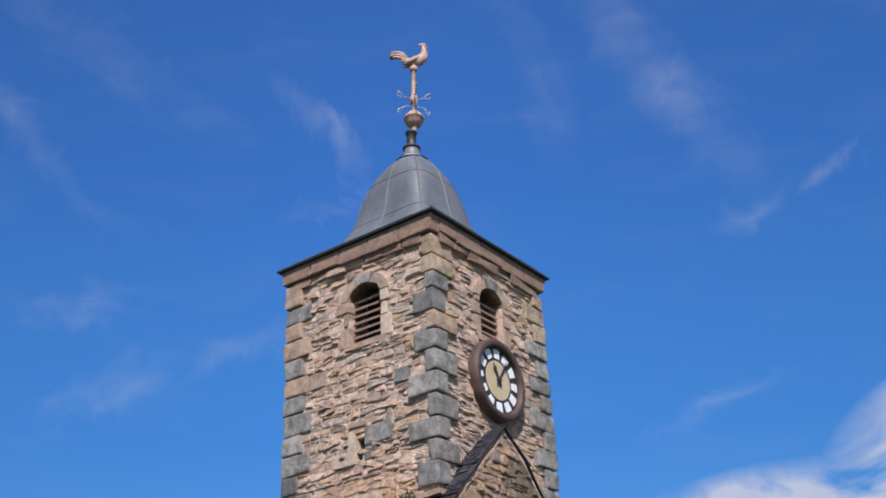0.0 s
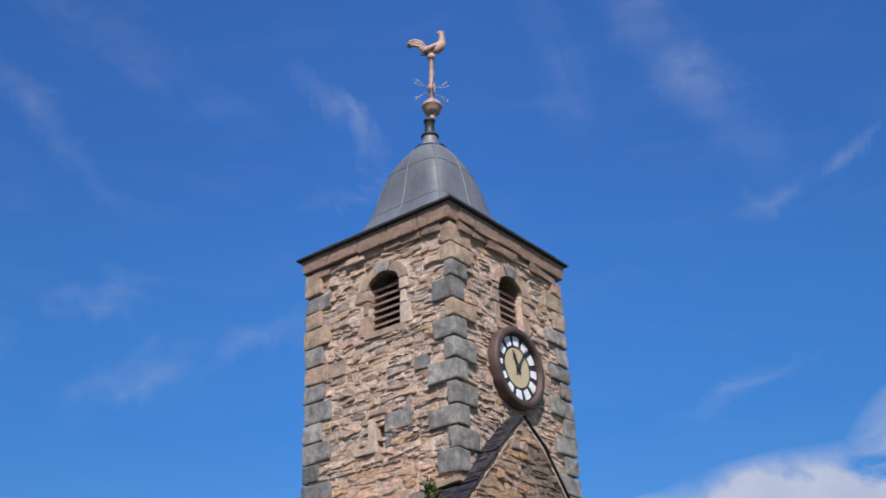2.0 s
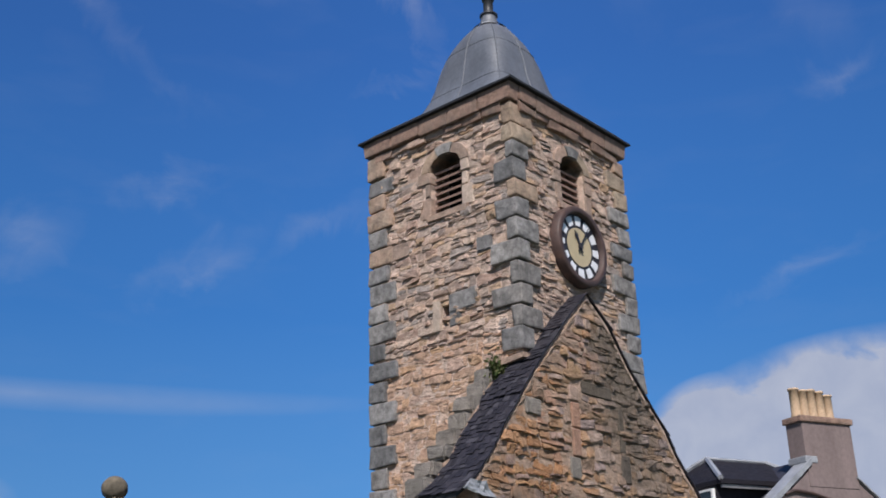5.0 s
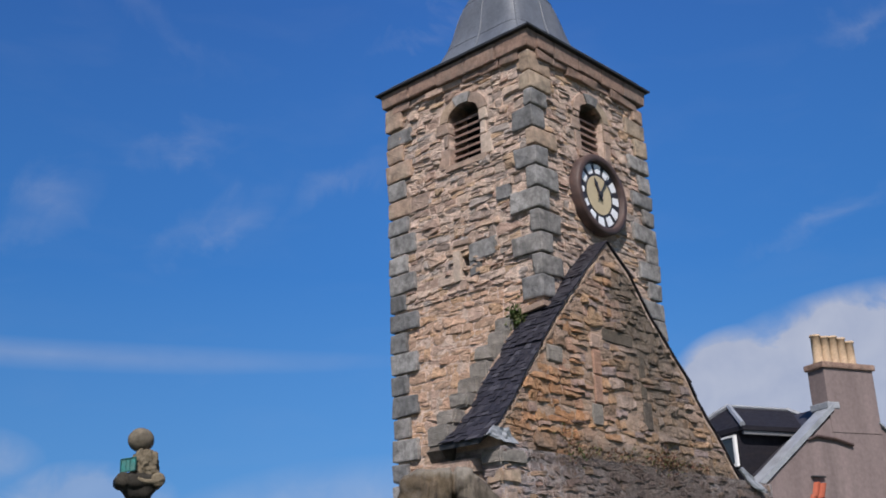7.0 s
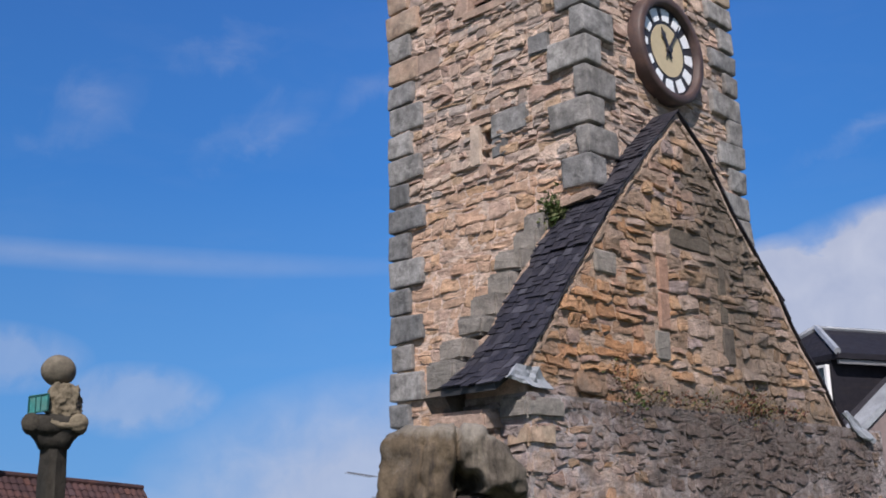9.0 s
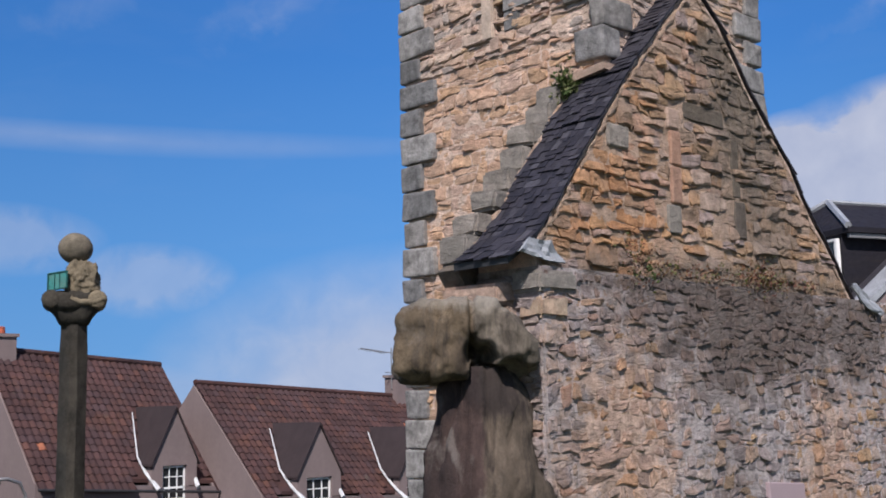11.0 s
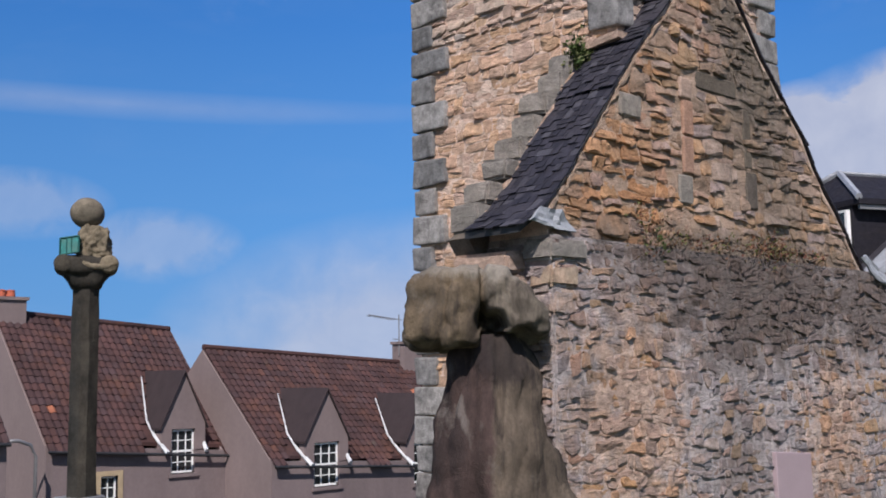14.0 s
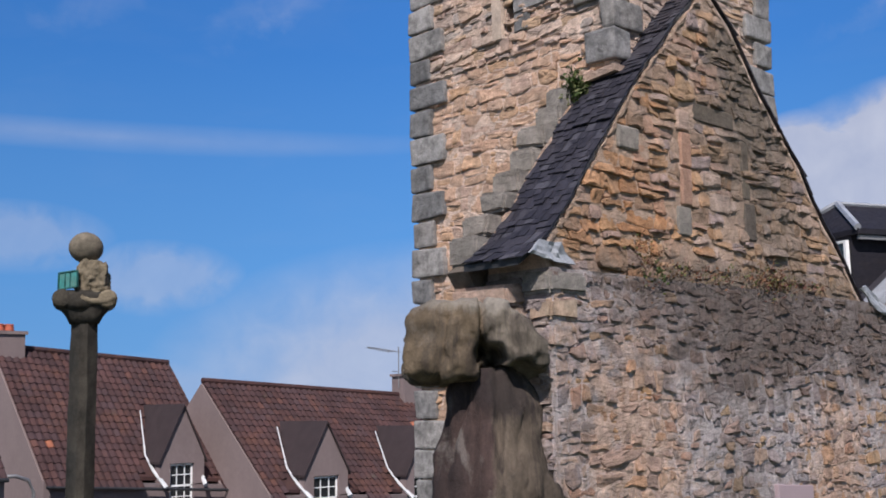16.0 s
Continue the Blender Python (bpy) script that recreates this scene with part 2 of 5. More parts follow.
M_FLASH = plain("lead_flashing", (0.3, 0.315, 0.345), 0.4, 0.0, 0.35, 5, 0.3)
M_EDGE = plain("black_eave", (0.025, 0.026, 0.03), 0.6)
M_COPPER = plain("pink_painted_copper", (0.4, 0.255, 0.21), 0.55, 0.0, 0.35, 12, 0.2, None, 0.4, (0.42, 0.37, 0.32))
M_DARKIRON = plain("dark_iron", (0.05, 0.052, 0.058), 0.5, 0.3)
M_SLATE = Nodes("slate")
M_SLATE = M_SLATE.finish(M_SLATE.mix(1.0, M_SLATE.ramp(M_SLATE.each(), [(0, (0.02, 0.019, 0.027)), (0.45, (0.031, 0.029, 0.039)), (0.78, (0.038, 0.036, 0.046)), (0.93, (0.056, 0.054, 0.067))], "CONSTANT"),
                         M_SLATE.ramp(M_SLATE.noise(14, 5), [(0.3, 0.65), (0.7, 1.3)]), "MULTIPLY"), 0.55, M_SLATE.noise(30, 4), 0.4, 0.012, 0, 0.4)
M_WOOD = plain("weathered_louvre", (0.3, 0.2, 0.165), 0.8, 0, 0.35, 10, 0.3, (1, 1, 6))
# flat black painted in place of unlit interiors
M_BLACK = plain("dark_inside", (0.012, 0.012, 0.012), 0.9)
M_BEZEL = plain("rust_brown_bezel", (0.07, 0.045, 0.042), 0.55, 0.0, 0.3, 7, 0.15, None, 0.4, (0.12, 0.07, 0.055))
M_REDJAMB = stone("red_jamb_stone", [(0.4, 0.235, 0.165), (0.37, 0.225, 0.165)], amount=0.3, dark=0.7)
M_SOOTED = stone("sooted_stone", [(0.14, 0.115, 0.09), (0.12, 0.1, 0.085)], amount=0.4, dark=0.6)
M_CHAPTER = plain("black_chapter_ring", (0.03, 0.03, 0.04), 0.45, 0, 0.2, 8, 0.05)
M_WHITE = plain("white_opal_glass", (0.78, 0.8, 0.84), 0.35, 0, 0.06, 8, 0.02)
M_GOLD = plain("cream_dial", (0.52, 0.43, 0.28), 0.5, 0, 0.12, 4, 0.03)
M_HARL = plain("pinkish_harling", (0.195, 0.154, 0.156), 0.92, 0, 0.13, 1.3, 0.5, (1, 1, 0.5), 0.2, (0.145, 0.116, 0.118))
M_HARL2 = plain("tan_harling", (0.2, 0.156, 0.154), 0.92, 0, 0.12, 1.0, 0.5, (1, 1, 0.4), 0.2, (0.18, 0.143, 0.141))
M_HARL3 = plain("stained_harling", (0.215, 0.168, 0.163), 0.92, 0, 0.25, 1.6, 0.5, (1, 1, 0.16), 0.2, (0.11, 0.09, 0.088))
M_SURROUND = plain("window_margin_stone", (0.4, 0.31, 0.2), 0.85, 0, 0.2, 5, 0.2)
M_PAINT = plain("white_paint", (0.8, 0.8, 0.8), 0.45, 0, 0.05, 6, 0.03)
M_FLASHWHITE = plain("white_flashing", (0.55, 0.56, 0.58), 0.5, 0, 0.2, 5, 0.05)
M_HUNG = plain("dark_hung_slate", (0.014, 0.013, 0.019), 0.75, 0, 0.3, 6, 0.3, (1, 1, 5), 0.25, (0.022, 0.019, 0.022))
M_GREYPAINT = plain("grey_metal_paint", (0.2, 0.2, 0.21), 0.5, 0.2, 0.15, 6, 0.05)
M_POT = plain("buff_chimney_pot", (0.5, 0.36, 0.24), 0.8, 0, 0.3, 3, 0.1)
M_REDPOT = plain("red_chimney_pot", (0.4, 0.1, 0.055), 0.8, 0, 0.2, 6, 0.1)
M_GREEN = plain("verdigris_metal", (0.03, 0.2, 0.19), 0.6, 0.1, 0.4, 14, 0.3, None, 0.4, (0.07, 0.15, 0.13))
M_DARKGREEN = plain("dark_bronze_rim", (0.012, 0.085, 0.08), 0.55, 0.2, 0.3, 14, 0.2)
M_PLAQUE = plain("pink_plaque", (0.34, 0.262, 0.285), 0.75, 0, 0.08, 5, 0.06, None, 0.3, (0.3, 0.225, 0.245))
M_FELT = plain("brown_dormer_covering", (0.034, 0.023, 0.025), 0.8, 0, 0.3, 3, 0.2)
M_GLASS = Nodes("window_glass")
M_GLASS = M_GLASS.finish((0.02, 0.022, 0.025), 0.06, None, spec=0.8)
k = Nodes("clay_pantile")
tile_col = k.ramp(k.each(), [(0, (0.048, 0.026, 0.027)), (0.3, (0.055, 0.029, 0.029)), (0.55, (0.062, 0.031, 0.03)), (0.8, (0.053, 0.031, 0.033)), (0.965, (0.085, 0.04, 0.034)), (0.993, (0.3, 0.11, 0.065))], "CONSTANT")
tile_col = k.mix(k.ramp(k.noise(0.9, 6, 0.75), [(0.52, 0.0), (0.7, 0.6)]), tile_col, k.mix(k.noise(9, 4), (0.06, 0.03, 0.025), (0.17, 0.07, 0.04)))
tile_col = k.mix(1.0, tile_col, k.ramp(k.noise(1.2, 6), [(0.3, 0.7), (0.7, 1.3)]), "MULTIPLY")
tile_col = k.mix(k.ramp(k.noise(2.2, 6, 0.75), [(0.6, 0.0), (0.75, 0.4)]), tile_col, (0.12, 0.11, 0.075))
M_TILE = k.finish(tile_col, 0.85, k.noise(30, 4), 0.3, 0.02, 0, 0.25)
k = Nodes("tarmac_and_setts")
M_GROUND = k.finish(k.mix(k.ramp(k.noise(0.08, 5), [(0.45, 0.0), (0.6, 1.0)]), k.mix(k.noise(40, 3), (0.045, 0.045, 0.047), (0.075, 0.073, 0.07)), k.mix(k.noise(3, 5), (0.04, 0.06, 0.02), (0.08, 0.1, 0.035))), 0.95, k.noise(60, 3), 0.4, 0.01)
k = Nodes("leaves")
M_LEAF = k.finish(k.ramp(k.each(), [(0, (0.045, 0.07, 0.02)), (0.4, (0.07, 0.1, 0.028)), (0.75, (0.12, 0.13, 0.05))], "CONSTANT"), 0.6)
k = Nodes("dry_weeds")
M_WEED = k.finish(k.ramp(k.each(), [(0, (0.13, 0.055, 0.04)), (0.35, (0.18, 0.09, 0.05)), (0.6, (0.09, 0.1, 0.03)), (0.8, (0.22, 0.15, 0.08))], "CONSTANT"), 0.8)


# ---------------------------------------------------------------- mesh tools
def mesh_of(name, bm, material, smooth=False):
    me = bpy.data.meshes.new(name)
    bm.to_mesh(me)
    bm.free()
    me.materials.append(material)
    if smooth:
        me.polygons.foreach_set("use_smooth", [True] * len(me.polygons))
    return me


def part(name, bm, material, parent=None, label="", smooth=False):
    """One mesh object under a thing or under a part."""
    ob = new(name, mesh_of(name, bm, material, smooth))
    ob.parent = parent
    return tagged(ob, label)


def thing(name, label, category, group="", kind=""):
    return tagged(new(name), label, category, group, kind)


def add_box(bm, x0, x1, y0, y1, z0, z1, bevel=0.0, wobble=0.0):
    vs = [bm.verts.new((x, y, z)) for x in (x0, x1) for y in (y0, y1) for z in (z0, z1)]
    if wobble:
        for v in vs:
            v.co += Vector([random.uniform(-wobble, wobble) for _ in range(3)])
    fs = [bm.faces.new([vs[i] for i in q]) for q in ((0, 1, 3, 2), (4, 6, 7, 5), (0, 4, 5, 1), (2, 3, 7, 6), (0, 2, 6, 4), (1, 5, 7, 3))]
    if bevel:
        bmesh.ops.bevel(bm, geom=list({e for f in fs for e in f.edges}), offset=bevel, segments=2, profile=0.6, affect="EDGES")
    return vs


def box(x0, x1, y0, y1, z0, z1, bevel=0.0, wobble=0.0):
    bm = bmesh.new()
    add_box(bm, x0, x1, y0, y1, z0, z1, bevel, wobble)
    return bm


def loft(rings, close=True, caps=True):
    """Skins a list of rings of points."""
    bm = bmesh.new()
    vs = [[bm.verts.new(p) for p in r] for r in rings]
    n = len(vs[0])
    for a, b in zip(vs, vs[1:]):
        for i in range(n if close else n - 1):
            j = (i + 1) % n
            bm.faces.new((a[i], a[j], b[j], b[i]))
    if caps:
        bm.faces.new(vs[0][::-1])
        bm.faces.new(vs[-1])
    return bm


def lathe(profile, centre=(0, 0), n=24):
    cx, cy = centre
    return loft([[(cx + r * math.cos(2 * math.pi * i / n), cy + r * math.sin(2 * math.pi * i / n), z) for i in range(n)] for r, z in profile])


def tube(points, radius, n=8):
    rings = []
    pts = [Vector(p) for p in points]
    for i, p in enumerate(pts):
        d = (pts[min(i + 1, len(pts) - 1)] - pts[max(i - 1, 0)]).normalized()
        side = d.cross(Vector((0, 0, 1)))
        side = side.normalized() if side.length > 0.05 else Vector((1, 0, 0))
        up = side.cross(d)
        r = radius[i] if isinstance(radius, (list, tuple)) else radius
        rings.append([p + r * (math.cos(2 * math.pi * k / n) * side + math.sin(2 * math.pi * k / n) * up) for k in range(n)])
    return loft(rings)


def slab(outline, place, d0, d1):
    """A flat outline of (u, z) points made solid between the depths d0 and d1."""
    return loft([[place(u, z, d0) for u, z in outline], [place(u, z, d1) for u, z in outline]])


def merge(bms):
    out = bmesh.new()
    for b in bms:
        me = bpy.data.meshes.new("tmp")
        b.to_mesh(me)
        b.free()
        out.from_mesh(me)
        bpy.data.meshes.remove(me)
    return out


def fixed(bm):
    bmesh.ops.recalc_face_normals(bm, faces=bm.faces)
    return bm


def wall_cells(u0, u1, z0, z1, holes, place, thick):
    """A wall with openings that go through it, as blocks round the openings."""
    us = sorted({u0, u1, *[h[0] for h in holes], *[h[1] for h in holes]})
    zs = sorted({z0, z1, *[h[2] for h in holes], *[h[3] for h in holes]})
    out = []
    for a, b in zip(us, us[1:]):
        for c, d in zip(zs, zs[1:]):
            m, n = (a + b) / 2, (c + d) / 2
            if not any(h[0] < m < h[1] and h[2] < n < h[3] for h in holes):
                out.append(slab([(a, c), (b, c), (b, d), (a, d)], place, 0, -thick))
    bm = merge(out)
    bmesh.ops.remove_doubles(bm, verts=bm.verts, dist=0.0005)
    bm.verts.index_update()
    # the inner faces between blocks go
    seen = collections.Counter(tuple(sorted(v.index for v in f.verts)) for f in bm.faces)
    inner = [f for f in bm.faces if seen[tuple(sorted(v.index for v in f.verts))] > 1]
    if inner:
        bmesh.ops.delete(bm, geom=inner, context="FACES_ONLY")
    return fixed(bm)


def rubble(z0, z1, spans, place, seed, flip=False, high=0.11, long=0.27, proud=(0.012, 0.05), gap=0.01, jitter=0.36, holes=(), under=-0.05, split=0.24):
    """Random rubble brought to wavy courses: long, short, split and oversize stones. spans(z): the stretches filled at that height. Gives points and faces of each stone."""
    rnd = random.Random(seed)
    lo = min(a for z in np.linspace(z0, z1, 30) for a, _ in spans(z))
    hi = max(b for z in np.linspace(z0, z1, 30) for _, b in spans(z))
    beds = [z0]
    while beds[-1] < z1 - high * 0.6:
        beds.append(beds[-1] + high * rnd.uniform(0.62, 1.42))
    beds[-1] = z1

    def bed(k, u):
        if k <= 0 or k >= len(beds) - 1:
            return beds[max(0, min(k, len(beds) - 1))]
        return beds[k] + jitter * high * (1.5 * noise.noise(Vector((u / (long * 3.1), k * 3.7, seed))) + 0.8 * noise.noise(Vector((u / (long * 0.8), k * 5.1, seed + 9))))

    stones = []

    def shape(corners, mids, out):
        """Clears the outline of the openings and ends, rounds its corners and gives it a hewn face."""
        pts = []
        for x, y in corners:
            y = min(max(y, z0), z1)
            ends = spans(y)
            c = sum(p[0] for p in corners) / len(corners)
            e = min(ends, key=lambda q: abs(c - (q[0] + q[1]) / 2))
            x = min(max(x, e[0]), e[1])
            for h in holes:
                if h[0] < x < h[1] and h[2] < y < h[3]:
                    d = {"l": x - h[0], "r": h[1] - x, "b": y - h[2], "t": h[3] - y}
                    side = min(d, key=d.get)
                    x, y = {"l": (h[0], y), "r": (h[1], y), "b": (x, h[2]), "t": (x, h[3])}[side]
            pts.append(Vector((x, y)))
        mid = sum(pts, Vector((0, 0))) / len(pts)
        area = 0.5 * abs(sum(a.x * b.y - b.x * a.y for a, b in zip(pts, pts[1:] + pts[:1])))
        if area < 0.0016 or any(h[0] < mid.x < h[1] and h[2] < mid.y < h[3] for h in holes):
            return
        ring, n0 = [], len(pts)
        for q, p in enumerate(pts):
            before, after = pts[q - 1], pts[(q + 1) % n0]
            if q in mids:
                ring.append(p + Vector((rnd.uniform(-0.3, 0.3) * high, rnd.uniform(-0.09, 0.09) * high)))
            else:
                ring += [p.lerp(before, rnd.uniform(0.06, 0.34)), p.lerp(after, rnd.uniform(0.06, 0.34))]
        ring = [p + (mid - p).normalized() * min(gap * rnd.uniform(0.1, 2.2), (mid - p).length * 0.3) for p in ring]
        n = len(ring)
        tu, tz = rnd.gauss(0, 0.06), rnd.gauss(under, 0.12)
        verts = [place(p.x, p.y, -0.03) for p in ring]
        verts += [place(p.x, p.y, max(0.0, out * rnd.uniform(0.45, 0.85) + tu * (p.x - mid.x) + tz * (p.y - mid.y))) for p in ring]
        for p in ring:
            q = p + (mid - p) * rnd.uniform(0.1, 0.4)
            verts.append(place(q.x, q.y, max(0.003, out * rnd.uniform(0.7, 1.25) + tu * (p.x - mid.x) + tz * (p.y - mid.y))))
        off = Vector((rnd.uniform(-0.2, 0.2) * long, rnd.uniform(-0.15, 0.15) * high)) * 0.6
        verts.append(place(mid.x + off.x, mid.y + off.y, out * rnd.uniform(0.7, 1.2)))
        faces = []
        for i in range(n):
            j = (i + 1) % n
            faces += [(i, j, n + j, n + i), (n + i, n + j, 2 * n + j, 2 * n + i), (2 * n + i, 2 * n + j, 3 * n)]
        stones.append((mid.x, mid.y, verts, [f[::-1] for f in faces] if flip else faces))

    for k in range(len(beds) - 1):
        u, lean = lo - long * rnd.uniform(0.1, 1.0), 0.0
        while u < hi:
            length = long * min(2.1, max(0.42, math.exp(rnd.gauss(-0.08, 0.45))))
            after = rnd.uniform(-0.35, 0.35) * high
            mean = (beds[k] + beds[k + 1]) / 2
            if any(a - 0.04 < u + length / 2 < b + 0.04 for a, b in spans(mean)):
                cuts = [(0.0, 1.0)]
                big = 0.0
                if rnd.random() < split and length > 0.75 * long:
                    m = rnd.uniform(0.35, 0.65)
                    cuts = [(0.0, m), (m, 1.0)]
                elif rnd.random() < 0.09:
                    big = 0.3
                for v0, v1 in cuts:
                    def at(f, v):
                        x = u + length * f + (lean * (1 - f) + after * f) * (v - 0.5)
                        return x, bed(k, x) * (1 - v) + bed(k + 1, x) * v
                    a, b = v0 - big * rnd.random(), v1 + big * rnd.random()
                    m0, m1 = rnd.uniform(0.35, 0.65), rnd.uniform(0.35, 0.65)
                    out = proud[0] + (proud[1] - proud[0]) * rnd.random() ** 1.6 + big * 0.04
                    shape([at(0, a), at(m0, a), at(1, a), at(1, b), at(m1, b), at(0, b)], (1, 4), out)
            u += length
            lean = after
    return stones


def pointing(name, u0, u1, z0, z1, spans, place, material, parent, seed, flip=False, holes=(), step=0.04, depth=0.008, rise=0.018):
    """Uneven mortar that laps over the edges of the stones."""
    us, zs = np.arange(u0, u1 + step, step), np.arange(z0, z1 + step, step)
    index, verts, faces = {}, [], []

    def vert(i, j):
        if (i, j) not in index:
            u, z = min(us[i], u1), min(zs[j], z1)
            d = depth + rise * noise.noise(Vector((u * 3.1, z * 4.5, seed))) + 0.6 * rise * noise.noise(Vector((u * 11, z * 14, seed + 3)))
            index[i, j] = len(verts)
            verts.append(place(u, z, max(d, 0.001)))
        return index[i, j]

    for i in range(len(us) - 1):
        for j in range(len(zs) - 1):
            u, z = us[i] + step / 2, zs[j] + step / 2
            if any(a + 0.02 < u < b - 0.02 for a, b in spans(min(z, z1))) and not any(h[0] - 0.02 < u < h[1] + 0.02 and h[2] - 0.02 < z < h[3] + 0.02 for h in holes):
                q = (vert(i, j), vert(i + 1, j), vert(i + 1, j + 1), vert(i, j + 1))
                faces.append(q[::-1] if flip else q)
    me = bpy.data.meshes.new(name)
    me.from_pydata(verts, [], faces)
    me.materials.append(material)
    me.polygons.foreach_set("use_smooth", [True] * len(me.polygons))
    ob = new(name, me)
    ob.parent = parent


def lay(stones, name, material, parent, single):
    """Stones in the stretch single(u, z) become pieces of their own, at most 300; the rest is joined."""
    verts, faces, count = [], [], 0
    for u, z, pts, fs in stones:
        if single(u, z) and count < 300:
            count += 1
            c = sum((Vector(p) for p in pts), Vector()) / len(pts)
            me = bpy.data.meshes.new(name)
            me.from_pydata([Vector(p) - c for p in pts], [], fs)
            me.materials.append(material)
            ob = new(name, me)
            ob.parent, ob.location = parent, c
        else:
            o = len(verts)
            verts += pts
            faces += [tuple(i + o for i in q) for q in fs]
    me = bpy.data.meshes.new("stone_facing")
    me.from_pydata(verts, [], faces)
    me.materials.append(material)
    ob = new("stone_facing", me)
    ob.parent = parent
    tagged(ob, kind="stuff")


def at_left(u, z, d):
    return Vector((-d, u, z))


def at_right(u, z, d):
    return Vector((u, -d, z))


# ---------------------------------------------------------------- ground and sky
def ground_z(x, y):
    t = min(max((y - 5.0) / 14.0, 0.0), 1.0)
    return -0.6 - 3.7 * t * t * (3 - 2 * t)


def build_ground():
    line = [-3000, -800, -200, -60, -25, *range(-14, 34, 2), 45, 80, 250, 900, 3000]
    bm = bmesh.new()
    grid = [[bm.verts.new((x, y, ground_z(x, y) + 0.015 * noise.noise(Vector((x * 0.4, y * 0.4, 0))))) for y in line] for x in line]
    for i in range(len(line) - 1):
        for j in range(len(line) - 1):
            bm.faces.new((grid[i][j], grid[i + 1][j], grid[i + 1][j + 1], grid[i][j + 1]))
    tagged(part("ground", bm, M_GROUND, smooth=True), "worn tarmac ground sloping down to the cottages", "ground", kind="structure")


def build_clouds():
    """Thin clouds, a vapour trail and a bank of cumulus on a far sheet of sky."""
    k = Nodes("clouds")
    n = k.vmath("NORMALIZE", k.pos, (0, 0, 0))
    sep = k.t.nodes.new("ShaderNodeSeparateXYZ")
    k.put(sep.inputs[0], n)
    az = k.math("MULTIPLY", k.math("ARCTAN2", sep.outputs[1], sep.outputs[0]), 57.2958)
    el = k.math("MULTIPLY", k.math("ARCSINE", sep.outputs[2]), 57.2958)
    comb = k.t.nodes.new("ShaderNodeCombineXYZ")
    k.put(comb.inputs[0], az)
    k.put(comb.inputs[1], el)
    sheet = comb.outputs[0]
    tear = k.t.nodes.new("ShaderNodeTexNoise")
    k.put(tear.inputs["Vector"], sheet)
    for key, value in (("Scale", 0.22), ("Detail", 6.0), ("Roughness", 0.62), ("Distortion", 0.8)):
        tear.inputs[key].default_value = value
    torn = k.vmath("ADD", sheet, k.vmath("MULTIPLY", k.vmath("SUBTRACT", tear.outputs["Color"], (0.5, 0.5, 0.5)), (6.0, 4.5, 0)))

    def cloud_noise(scale, stretch, detail=7.0, turn=0.0):
        m = k.t.nodes.new("ShaderNodeMapping")
        m.inputs["Rotation"].default_value = (0, 0, radians(turn))
        m.inputs["Scale"].default_value = (stretch[0], stretch[1], 1)
        k.put(m.inputs["Vector"], sheet)
        t = k.t.nodes.new("ShaderNodeTexNoise")
        k.put(t.inputs["Vector"], m.outputs[0])
        for key, value in (("Scale", scale), ("Detail", detail), ("Roughness", 0.55), ("Distortion", 0.4)):
            t.inputs[key].default_value = value
        return t.outputs["Fac"]

    def blob(a, e, ra, re, turn=0.0, where=None):
        m = k.t.nodes.new("ShaderNodeMapping")
        m.vector_type = "TEXTURE"
        m.inputs["Location"].default_value = (a, e, 0)
        m.inputs["Rotation"].default_value = (0, 0, radians(turn))
        m.inputs["Scale"].default_value = (ra, re, 1)
        k.put(m.inputs["Vector"], where or sheet)
        return k.math("SUBTRACT", 1.0, k.vmath("LENGTH", m.outputs[0], (0, 0, 0)), True)

    def lumpy(b, texture, amount):
        return k.math("ADD", b, k.math("MULTIPLY", k.math("MULTIPLY", k.math("SUBTRACT", texture, 0.5), amount), k.math("MULTIPLY", b, 3.5, True)))

    fine, wide, thin = cloud_noise(0.16, (1, 1.5)), cloud_noise(0.5, (1, 1)), cloud_noise(0.28, (0.5, 1.6), 6.0, 35)
    total = 0.0
    # cumulus bank: full below its lumpy top
    for a, e, ra, re, gain in ((19.0, 9.5, 12.6, 6.4, 5.5), (9.0, 12.0, 10.0, 8.0, 5.5), (27.0, 10.5, 4.6, 3.9, 4.5)):
        b = lumpy(blob(a, e, ra, re), fine, 1.5)
        total = k.math("MAXIMUM", total, k.math("MULTIPLY", k.math("MULTIPLY", b, gain, True), 0.9))
    # soft low banks
    for a, e, ra, re, gain in ((46.0, 0.5, 16.0, 8.4, 0.72), (60.6, 6.7, 4.6, 2.0, 0.36), (67.5, 8.6, 5.0, 1.9, 0.32), (58.0, 0.5, 16.0, 2.6, 0.4)):
        b = lumpy(blob(a, e, ra, re), wide, 0.35 if ra > 10 else 1.1)
        total = k.math("MAXIMUM", total, k.math("MULTIPLY", k.math("MULTIPLY", b, 1.8, True), gain))
